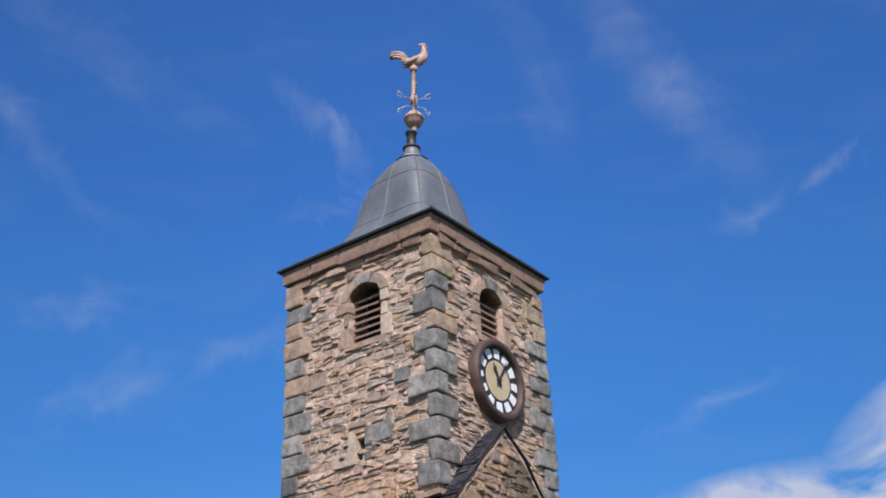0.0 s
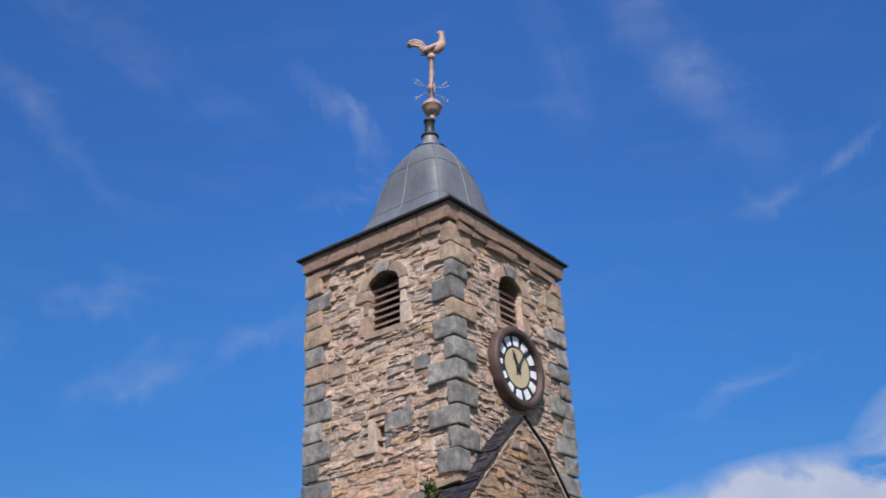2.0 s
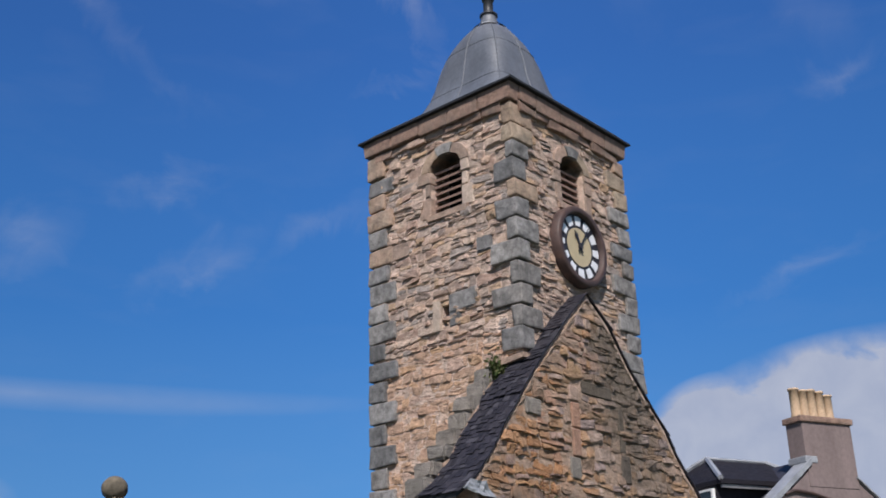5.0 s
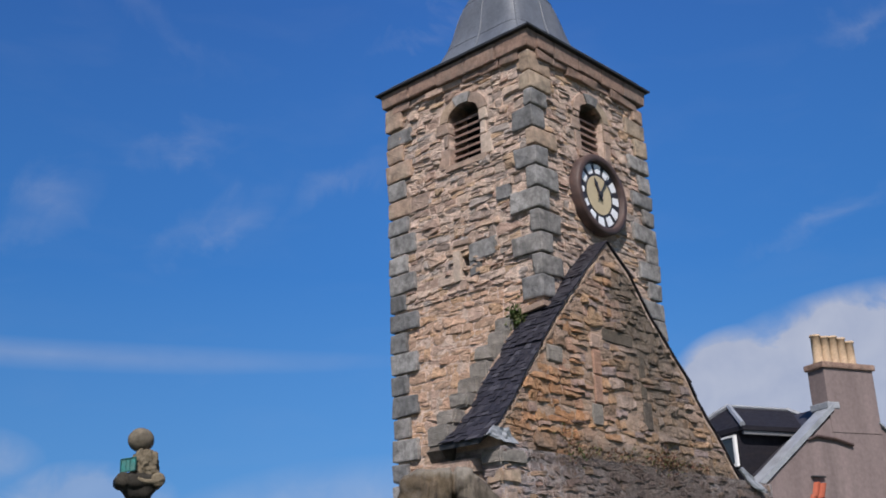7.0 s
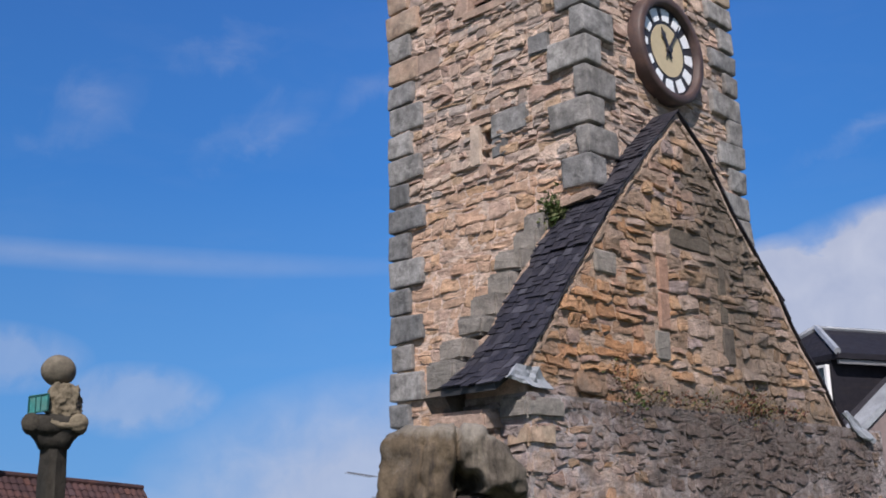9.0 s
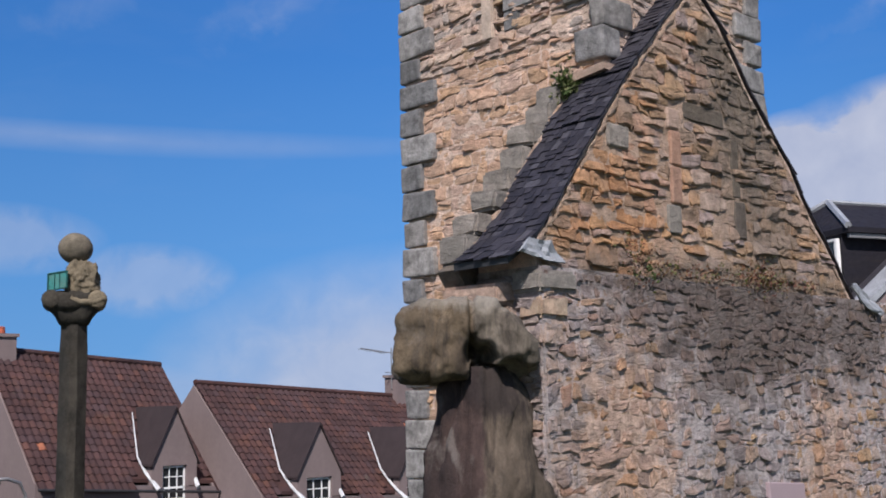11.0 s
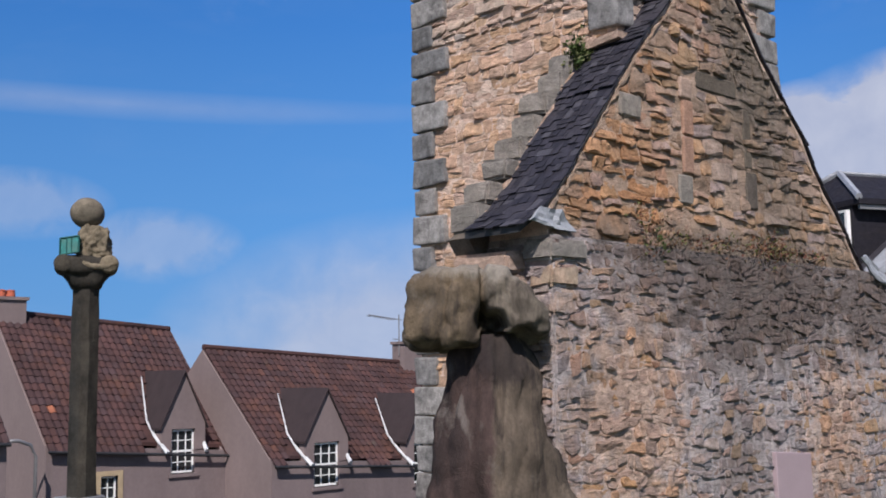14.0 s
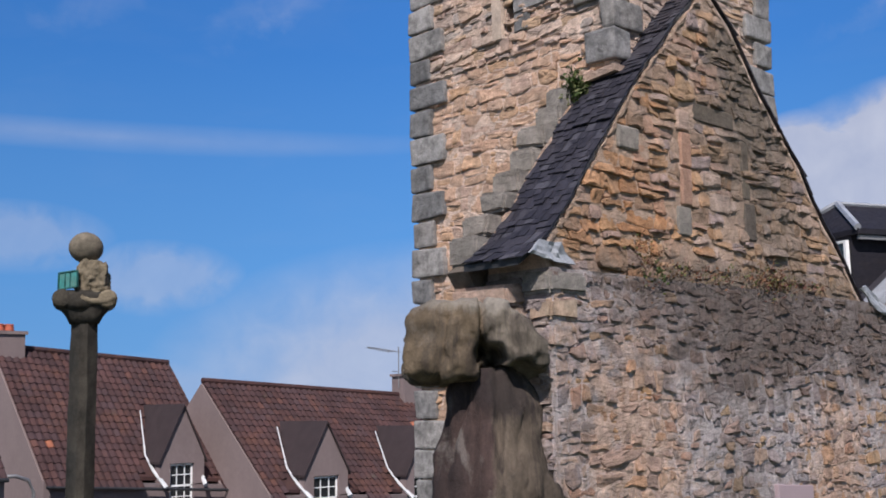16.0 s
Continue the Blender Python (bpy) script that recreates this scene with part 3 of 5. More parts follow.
    # wisps
    for a, e, ra, re, turn, gain in ((43.6, 34.3, 3.0, 0.9, 42, 0.42), (43.2, 30.4, 2.4, 0.6, -14, 0.34), (23.0, 36.0, 6.0, 2.0, 52, 0.3), (30.0, 36.0, 3.5, 1.6, 70, 0.16),
                                     (14.2, 29.2, 1.6, 0.5, -30, 0.35), (18.5, 28.2, 1.8, 1.0, -20, 0.28), (62.0, 33.0, 6.0, 1.0, 35, 0.2), (48.0, 22.5, 3.0, 0.9, -25, 0.22), (64.0, 21.0, 2.6, 1.5, -30, 0.35),
                                     (56.5, 24.5, 2.2, 0.8, -12, 0.28), (55.0, 20.6, 2.8, 1.1, -25, 0.3), (22.0, 19.0, 3.0, 0.7, -20, 0.25), (60.0, 38.0, 9.0, 1.2, 20, 0.14), (12.0, 40.0, 6.0, 2.0, 50, 0.14)):
        b = k.math("POWER", blob(a, e, ra * 1.7, re * 1.2, turn, torn), 1.3)
        b = k.math("MULTIPLY", b, k.ramp(thin, [(0.3, 0.3), (0.65, 1.3)]))
        total = k.math("MAXIMUM", total, k.math("MULTIPLY", b, gain * 0.52))
    # vapour trail
    trail = k.math("MULTIPLY", blob(63.0, 13.7, 19.0, 0.85, 0.5), k.ramp(thin, [(0.2, 0.6), (0.7, 1.2)]))
    total = k.math("MAXIMUM", total, k.math("MULTIPLY", trail, 0.3))
    total = k.math("ADD", total, k.math("MULTIPLY", k.ramp(thin, [(0.5, 0.0), (0.8, 1.0)]), 0.03), True)
    blue = k.ramp(k.math("DIVIDE", el, 45.0), [(0.0, (0.185, 0.45, 0.84)), (0.16, (0.125, 0.38, 0.82)), (0.4, (0.058, 0.25, 0.69)), (0.7, (0.042, 0.167, 0.535)), (0.95, (0.036, 0.13, 0.43))])
    blue = k.mix(1.0, blue, k.ramp(k.math("DIVIDE", az, 90.0), [(0.12, 0.88), (0.4, 1.01), (0.48, 1.0), (0.66, 0.9), (0.78, 0.85)]), "MULTIPLY")
    emit = k.t.nodes.new("ShaderNodeEmission")
    k.put(emit.inputs[0], k.mix(total, blue, k.mix(wide, (0.4, 0.46, 0.62), (0.62, 0.66, 0.76))))
    emit.inputs[1].default_value = 0.83
    k.put(k.t.nodes["Material Output"].inputs[0], emit.outputs[0])
    rings = []
    for e in np.linspace(-3, 62, 30):
        rings.append([(2600 * math.cos(radians(e)) * math.cos(radians(a)), 2600 * math.cos(radians(e)) * math.sin(radians(a)), 2600 * math.sin(radians(e))) for a in np.linspace(-15, 100, 48)])
    ob = part("backdrop", loft(rings, close=False, caps=False), k.m, smooth=True)
    ob.visible_shadow = False
    tagged(ob, "pale clouds and a vapour trail in blue sky", "sky", kind="structure")


build_ground()
build_clouds()

# ---------------------------------------------------------------- clock tower
W, BASE, TOP = 2.8, -0.6, 8.72
LOUVRE_L = (0.95, 1.57, 7.33, 8.27)
LOUVRE_R = (1.15, 1.75, 7.42, 8.27)
SLIT = (1.27, 1.38, 5.57, 6.02)


def without(spans, holes, z):
    out = []
    for a, b in spans:
        cur = a
        for h in sorted(holes):
            if h[2] < z < h[3] and h[0] < b and h[1] > cur:
                if h[0] - cur > 0.06:
                    out.append((cur, h[0]))
                cur = max(cur, h[1])
        if b - cur > 0.06:
            out.append((cur, b))
    return out


def quoin(parent, cx, cy, sx, sy, z, h, lx, ly, material, proud=0.065):
    """A corner stone at (cx, cy) reaching lx along x and ly along y, away from the corner by the signs sx and sy."""
    xs = sorted((cx - sx * proud, cx + sx * lx))
    ys = sorted((cy - sy * proud, cy + sy * ly))
    bm = box(xs[0], xs[1], ys[0], ys[1], z + 0.013, z + h - 0.013, 0.0, 0.017)
    bmesh.ops.bevel(bm, geom=list(bm.edges), offset=0.026, segments=2, profile=0.6, affect="EDGES")
    part("quoin", bm, material, parent)


def arch_outline(u0, u1, z0, z1, edge, rise):
    """The head of a round-topped opening: an outline with a hollow underside."""
    um, r = (u0 + u1) / 2, (u1 - u0) / 2
    inner = [(um + r * math.cos(a), z0 + rise * math.sin(a)) for a in np.linspace(math.pi, 0, 9)]
    outer = [(um + (r + edge) * math.cos(a), z0 + (rise + edge) * math.sin(a)) for a in np.linspace(0, math.pi, 9)]
    return inner, outer


def louvre_window(tower, hole, place, name):
    """Jambs, an arched head, a sill and sloping slats in a dark opening."""
    u0, u1, z0, z1 = hole
    spring = z1 - 0.2
    # black sheet behind the slats stands in for the shade inside the tower
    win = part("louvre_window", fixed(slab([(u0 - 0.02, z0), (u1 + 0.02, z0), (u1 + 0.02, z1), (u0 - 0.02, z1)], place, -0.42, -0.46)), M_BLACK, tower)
    rnd = random.Random(name)
    for side, ua, ub in ((0, u0 - 0.17, u0), (1, u1, u1 + 0.17)):
        z = z0 - 0.02
        for h in (0.34, 0.22, spring - z0 - 0.56 + 0.02):
            d = rnd.uniform(-0.08, 0.06)
            a, b = (ua - d, ub) if side == 0 else (ua, ub + d)
            w = [rnd.uniform(-0.022, 0.022) for _ in range(4)]
            bm = fixed(slab([(a + w[0], z + 0.006), (b + w[1] * 0.4, z + 0.006), (b + w[2] * 0.4, z + h - 0.006), (a + w[3], z + h - 0.006)], place, -0.3, rnd.uniform(0.015, 0.04)))
            bmesh.ops.bevel(bm, geom=list(bm.edges), offset=0.014, segments=1, affect="EDGES")
            part("jamb_stone", bm, M_PALE if side == 0 and name == "left" else M_DRESSED, win)
            z += h
    inner, outer = arch_outline(u0, u1, spring, z1, 0.16, 0.2)
    n = len(inner)
    for i0, i1, m in ((0, 3, M_DRESSED), (3, 5, M_QUOIN), (5, 8, M_QUOINTAN)):
        ring = inner[i0:i1 + 1] + outer[n - 1 - i1:n - i0]
        bm = fixed(slab(ring, place, -0.3, 0.035 + (0.02 if m is M_QUOIN else 0)))
        part("arch_stone", bm, m, win)
    # solid above the arch, behind the face
    for pts in (inner[:5] + [(inner[4][0], z1 + 0.01), (u0, z1 + 0.01)], inner[4:] + [(u1, z1 + 0.01), (inner[4][0], z1 + 0.01)]):
        part("spandrel", fixed(slab(pts, place, -0.3, -0.01)), M_DRESSED, win)
    part("sill", fixed(slab([(u0 - 0.1, z0 - 0.1), (u1 + 0.06, z0 - 0.08), (u1 + 0.05, z0), (u0 - 0.12, z0)], place, -0.35, 0.05)), M_DRESSED, win)
    # slats stop short of the head, where the black sheet shows
    z = z0 + 0.03
    while z < z1 - 0.2:
        bm = bmesh.new()
        pts = [place(u, zz, d) for u in (u0 - 0.01, u1 + 0.01) for zz, d in ((z, -0.1), (z + 0.032, -0.095), (z + 0.075, -0.19), (z + 0.05, -0.195))]
        vs = [bm.verts.new(p) for p in pts]
        for q in ((0, 1, 2, 3), (4, 7, 6, 5), (0, 4, 5, 1), (1, 5, 6, 2), (2, 6, 7, 3), (3, 7, 4, 0)):
            bm.faces.new([vs[i] for i in q])
        part("slat", fixed(bm), M_WOOD, win)
        z += 0.115
    return win


def build_tower():
    tower = thing("clock_tower", "square sandstone rubble clock tower with grey corner stones and lead roof", "tower")
    # four walls; openings go through
    holes_l, holes_r = [LOUVRE_L, SLIT], [LOUVRE_R]
    part("wall", wall_cells(0.0, W, BASE, TOP + 0.2, holes_l, at_left, 0.55), M_MORTAR, tower)
    part("wall", wall_cells(0.55, W, BASE, TOP + 0.2, holes_r, at_right, 0.55), M_MORTAR, tower)
    part("wall", box(W - 0.55, W, 0.55, W, BASE, TOP + 0.2), M_MORTAR, tower)
    part("wall", box(0.55, W - 0.55, W - 0.55, W, BASE, TOP + 0.2), M_MORTAR, tower)
    # black sheet stands in for the shade behind the slit
    part("slit_black_backing", fixed(slab([(1.24, 5.54), (1.42, 5.54), (1.42, 6.05), (1.24, 6.05)], at_left, -0.4, -0.42)), M_BLACK, tower)
    # corner stones: near corner, then the two others
    rnd = random.Random(4)
    beds = (8.66, 8.33, 8.05, 7.78, 7.44, 7.17, 6.87, 6.53, 6.21, 5.88, 5.575, 5.27, 4.95)
    reach = ((0.12, 0.46), (0.14, 0.42), (0.07, 0.3), (0.32, 0.22), (0.07, 0.46), (0.31, 0.25), (0.1, 0.44), (0.41, 0.2), (0.1, 0.41), (0.43, 0.21), (0.09, 0.42), (0.31, 0.2))
    for k, (top, low, (ly, lx)) in enumerate(zip(beds, beds[1:], reach)):
        quoin(tower, 0, 0, 1, 1, low, top - low, lx, ly, M_QUOINTAN if k in (0, 1, 4) else M_QUOIN, rnd.uniform(0.06, 0.085))
    beds = [8.68, 8.28, 8.01, 7.735, 7.42, 7.1, 6.81, 6.52, 6.19, 5.89, 5.59, 5.3, 5.0, 4.68, 4.37, 4.055, 3.735, 3.42, 3.085]
    while beds[-1] > BASE + 0.2:
        beds.append(max(beds[-1] - rnd.uniform(0.29, 0.33), BASE))
    reach = (0.28, 0.47, 0.28, 0.45, 0.33, 0.42, 0.36, 0.5, 0.33, 0.47)
    for k, (top, low) in enumerate(zip(beds, beds[1:])):
        ly = reach[k] if k < len(reach) else (0.48 if k % 2 else 0.26) + rnd.uniform(-0.03, 0.04)
        quoin(tower, 0, W, 1, -1, low, top - low, 0.3, ly, M_QUOINTAN if k in (0, 2, 3, 5) else M_QUOIN, rnd.uniform(0.05, 0.075))
    z, k = 3.6, 0
    while z < TOP - 0.12:
        h = min(rnd.uniform(0.27, 0.33), TOP - z)
        quoin(tower, W + 0.02 * (8.7 - z), 0, -1, 1, z, h, (0.5 if k % 2 else 0.26) + rnd.uniform(-0.04, 0.05), 0.3, M_QUOINTAN if z > 7.6 else M_QUOIN)
        z += h
        k += 1
    louvre_window(tower, LOUVRE_L, at_left, "left")
    louvre_window(tower, LOUVRE_R, at_right, "right")
    # single dressed stones round the slit and a few large face stones
    for u0, u1, z0, z1, d, m in ((1.4, 1.57, 5.5, 6.0, 0.045, M_PALE), (1.3, 1.46, 5.36, 5.52, 0.04, M_DRESSED), (0.74, 1.26, 5.75, 6.02, 0.04, M_QUOIN), (1.04, 1.26, 5.54, 5.75, 0.035, M_QUOIN),
                                 (1.22, 1.56, 6.03, 6.13, 0.045, M_DRESSED), (0.42, 0.7, 6.5, 6.74, 0.045, M_QUOIN), (0.95, 1.14, 6.04, 6.2, 0.03, M_TOWER), (2.0, 2.4, 6.83, 7.09, 0.03, M_DRESSED)):
        bm = fixed(slab([(u0, z0), (u1, z0 + rnd.uniform(-0.02, 0.02)), (u1, z1), (u0, z1 + rnd.uniform(-0.03, 0.02))], at_left, -0.1, d))
        bmesh.ops.bevel(bm, geom=list(bm.edges), offset=0.018, segments=2, affect="EDGES")
        part("dressed_stone", bm, m, tower)
    # cornice stones and the soffit
    for k in range(5):
        for side in range(4):
            a, b = -0.09 + k * (W + 0.18) / 5, -0.09 + (k + 1) * (W + 0.18) / 5
            h = rnd.uniform(-0.03, 0.02)
            z0 = TOP - 0.02 + h
            if side == 0:
                bm = box(-0.1 - abs(h), 0.1, a + 0.004, b - 0.004, z0, 8.953)
            elif side == 1:
                bm = box(max(a, 0.1) + 0.004, b - 0.004, -0.1 - abs(h), 0.1, z0, 8.953)
            elif side == 2:
                bm = box(W - 0.1, W + 0.1, max(a, 0.1) + 0.004, b - 0.004, z0, 8.953)
            else:
                bm = box(max(a, 0.1) + 0.004, min(b, W - 0.1) - 0.004, W - 0.1, W + 0.1, z0, 8.953)
            for v in bm.verts:
                # the face leans out towards the eave
                if v.co.z > 8.8:
                    v.co.x = max(min(v.co.x, W + 0.09), -0.09) * 1.0 + (0.03 if v.co.x > W + 0.05 else -0.03 if v.co.x < -0.05 else 0)
                    v.co.y = max(min(v.co.y, W + 0.09), -0.09) * 1.0 + (0.03 if v.co.y > W + 0.05 else -0.03 if v.co.y < -0.05 else 0)
            bmesh.ops.bevel(bm, geom=list(bm.edges), offset=0.012, segments=2, affect="EDGES")
            part("cornice_stone", bm, M_CORNICE, tower)
    for k in range(7):
        a = 0.12 + k * 0.37
        part("corbel_course", box(-rnd.uniform(0.05, 0.1), 0.06, a, a + rnd.uniform(0.33, 0.368), TOP - 0.13 + rnd.uniform(-0.04, 0.02), TOP - 0.03, 0.012, 0.02), rnd.choice((M_DRESSED, M_CORNICE, M_CORNICE)), tower)
        part("corbel_course", box(a, a + rnd.uniform(0.33, 0.368), -rnd.uniform(0.05, 0.1), 0.06, TOP - 0.13 + rnd.uniform(-0.04, 0.02), TOP - 0.03, 0.012, 0.02), rnd.choice((M_DRESSED, M_CORNICE, M_CORNICE)), tower)
    e = 0.178
    part("eave_board", box(-e, W + e, -e, W + e, 8.955, 8.985), M_EDGE, tower)
    # lead roof: a flared square skirt rising into a bell
    profile = [(1.582, 8.986), (1.575, 9.0), (1.42, 9.06), (1.23, 9.16), (1.04, 9.32), (0.89, 9.52), (0.79, 9.75), (0.735, 9.95), (0.7, 10.15), (0.665, 10.35), (0.612, 10.55), (0.54, 10.75), (0.44, 10.92), (0.33, 11.06), (0.205, 11.15), (0.12, 11.2)]
    rings = []
    for s, z in profile:
        t = min(max((z - 9.0) / 2.1, 0), 1)
        p = 14 * (1 - t) ** 1.6 + 2.5
        ring = []
        for i in range(64):
            a = 2 * math.pi * i / 64 + math.pi / 64
            c, d = math.cos(a), math.sin(a)
            r = s / (abs(c) ** p + abs(d) ** p) ** (1 / p)
            ring.append((W / 2 + r * c, W / 2 + r * d, z))
        rings.append(ring)
    roof = part("lead_roof", loft(rings), M_LEAD, tower, "dull grey lead bell roof", True)
    # raised seams on the hips and across the faces
    for q in range(4):
        for off in (0.0, 0.5):
            pts = []
            for (s, z), ring in zip(profile[2:-2], rings[2:-2]):
                i = (8 + 16 * q + int(16 * off)) % 64
                p = (Vector(ring[i - 1]) + Vector(ring[i])) / 2
                out = (p - Vector((W / 2, W / 2, z))).normalized()
                pts.append(p + out * 0.002)
            part("lead_roll", fixed(tube(pts, 0.013, 6)), M_LEAD, roof, smooth=True)
    for level in (6, 10):
        ring = rings[level]
        pts = [Vector(p) for p in ring] + [Vector(ring[0])]
        part("lead_lap", fixed(tube(pts, 0.008, 5)), M_LEAD, roof, smooth=True)
    part("lead_neck", lathe([(0.22, 11.12), (0.17, 11.22), (0.135, 11.36), (0.13, 11.4)], (W / 2, W / 2)), M_LEAD, roof, smooth=True)
    ragged = []
    for r, z, rag in ((0.19, 11.2, 0.0), (0.22, 11.18, 0.02), (0.29, 11.125, 0.06)):
        ring = []
        for q in range(40):
            a = 2 * math.pi * q / 40
            d = rag * noise.noise(Vector((math.cos(a) * 3.1, math.sin(a) * 3.1, 1.7)))
            ring.append((W / 2 + (r + d) * math.cos(a), W / 2 + (r + d) * math.sin(a), z - d * 0.9 + 0.012))
        ragged.append(ring)
    part("lead_apron", fixed(loft(ragged, caps=False)), M_FLASH, roof, "pale torn lead apron", True)
    part("collar", lathe([(0.13, 11.4), (0.155, 11.41), (0.155, 11.44), (0.1, 11.45), (0.085, 11.52), (0.085, 11.72), (0.105, 11.73), (0.105, 11.76), (0.05, 11.77)], (W / 2, W / 2)), M_DARKIRON, roof, smooth=True)
    return tower


def build_vane():
    vane = thing("weather_vane", "weathered pink copper weathercock on a ball and rod", "weather vane")
    vane.matrix_world = Matrix.Translation((W / 2 + 0.03, W / 2 - 0.04, 11.7)) @ Matrix.Rotation(radians(0.9), 4, Vector((0.8, 0.6, 0))) @ Matrix.Translation((-W / 2, -W / 2, -11.7))
    c = (W / 2, W / 2)
    rod = part("rod", lathe([(0.045, 11.74), (0.048, 11.8), (0.06, 11.86), (0.04, 11.9), (0.035, 12.1), (0.03, 12.22), (0.028, 12.36), (0.055, 12.38), (0.075, 12.42), (0.078, 12.47), (0.06, 12.5), (0.052, 12.54), (0.044, 12.7), (0.04, 13.06), (0.05, 13.075), (0.07, 13.085), (0.07, 13.16), (0.05, 13.175), (0.03, 13.22)], c, 16), M_COPPER, vane, smooth=True)
    part("ball", lathe([(0.03, 11.86), (0.1, 11.885), (0.155, 11.95), (0.176, 12.03), (0.184, 12.035), (0.184, 12.05), (0.172, 12.055), (0.15, 12.11), (0.1, 12.17), (0.045, 12.21)], c, 24), M_COPPER, vane, smooth=True)
    right, away = Vector((0.6, -0.8, 0)), Vector((0.8, 0.6, 0))
    centre = Vector((c[0], c[1], 0))
    for k in range(4):
        d = Matrix.Rotation(radians(12 + 90 * k), 3, "Z") @ right
        for name, z, shape, r in (("scroll_arm", 12.46, ((0.05, 0), (0.15, 0.03), (0.22, 0.1), (0.28, 0.16), (0.32, 0.14), (0.3, 0.1), (0.26, 0.11)), 0.009),
                                  ("scroll_curl", 12.47, ((0.1, 0.01), (0.18, 0.0), (0.26, 0.03), (0.31, 0.07)), 0.007),
                                  ("letter_arm", 12.3, ((0.03, 0), (0.12, 0.01), (0.2, -0.02), (0.27, -0.08), (0.3, -0.17)), 0.008),
                                  ("letter", 12.3, ((0.17, 0.0), (0.21, -0.06), (0.25, -0.16), (0.29, -0.06)), 0.007)):
            arm = [centre + Vector((0, 0, z + h)) + d * s for s, h in shape]
            part(name, fixed(tube(arm, r, 6)), M_FLASH, rod, smooth=True)
    # the cockerel: rounded cross-sections from tail root to crown, a plumed tail, comb, beak and wing
    sections = [(-0.22, 13.345, 0.025, 0.045), (-0.11, 13.3, 0.055, 0.072), (0.0, 13.275, 0.08, 0.098), (0.09, 13.305, 0.085, 0.11), (0.155, 13.37, 0.08, 0.105), (0.195, 13.44, 0.065, 0.082), (0.2, 13.52, 0.048, 0.055), (0.19, 13.575, 0.044, 0.046), (0.183, 13.625, 0.044, 0.044), (0.178, 13.665, 0.02, 0.02)]
    rings = []
    for i, (s, z, wd, ht) in enumerate(sections):
        a = sections[min(i + 1, 9)]
        b = sections[max(i - 1, 0)]
        d = Vector((a[0] - b[0], a[1] - b[1])).normalized()
        rings.append([centre + right * (s - d.y * ht * math.sin(t)) + away * (wd * math.cos(t)) + Vector((0, 0, z + d.x * ht * math.sin(t))) for t in np.linspace(0, 2 * math.pi, 17)[:-1]])
    bms = [fixed(loft(rings))]
    for k in range(9):
        t = k / 8
        pts = [(-0.1, 13.3 + 0.03 * t), (-0.19 + 0.01 * t, 13.35 + 0.13 * t), (-0.27 - 0.02 * t, 13.38 + 0.155 * t), (-0.35 - 0.03 * t, 13.385 + 0.12 * t), (-0.385 - 0.05 * math.sin(t * 2.6), 13.365 + 0.05 * t)]
        sway = 0.035 * (k % 3 - 1)
        bms.append(fixed(tube([centre + right * p[0] + away * sway * q / 3 + Vector((0, 0, p[1])) for q, p in enumerate(pts)], [0.035, 0.032, 0.03, 0.024, 0.008], 6)))
    for q in range(6):
        s = 0.115 + 0.022 * q
        z = 13.675 + 0.022 * math.sin(q / 5 * math.pi)
        w = centre + right * s
        bms.append(lathe([(0.003, z - 0.05), (0.018, z - 0.02), (0.016, z + 0.006), (0.003, z + 0.022)], (w.x, w.y), 8))
    for shape, rr in ((((0.215, 13.61), (0.265, 13.59)), (0.022, 0.003)), (((0.215, 13.57), (0.225, 13.53), (0.22, 13.5)), (0.012, 0.02, 0.006))):
        bms.append(fixed(tube([centre + right * s + Vector((0, 0, z)) for s, z in shape], list(rr), 6)))
    for face in (-1, 1):
        wing = [(0.12, 13.36), (0.04, 13.31), (-0.06, 13.25), (-0.2, 13.2)]
        bms.append(fixed(tube([centre + right * s + away * (face * w) + Vector((0, 0, z)) for (s, z), w in zip(wing, (0.06, 0.075, 0.06, 0.03))], [0.02, 0.05, 0.045, 0.01], 8)))
    legs = [centre + right * s + Vector((0, 0, z)) for s, z in ((0.0, 13.16), (0.0, 13.22))]
    bms.append(fixed(tube(legs, [0.045, 0.06], 8)))
    part("cockerel_figure", merge(bms), M_COPPER, vane, "weathered pink-brown copper cockerel shape", True)


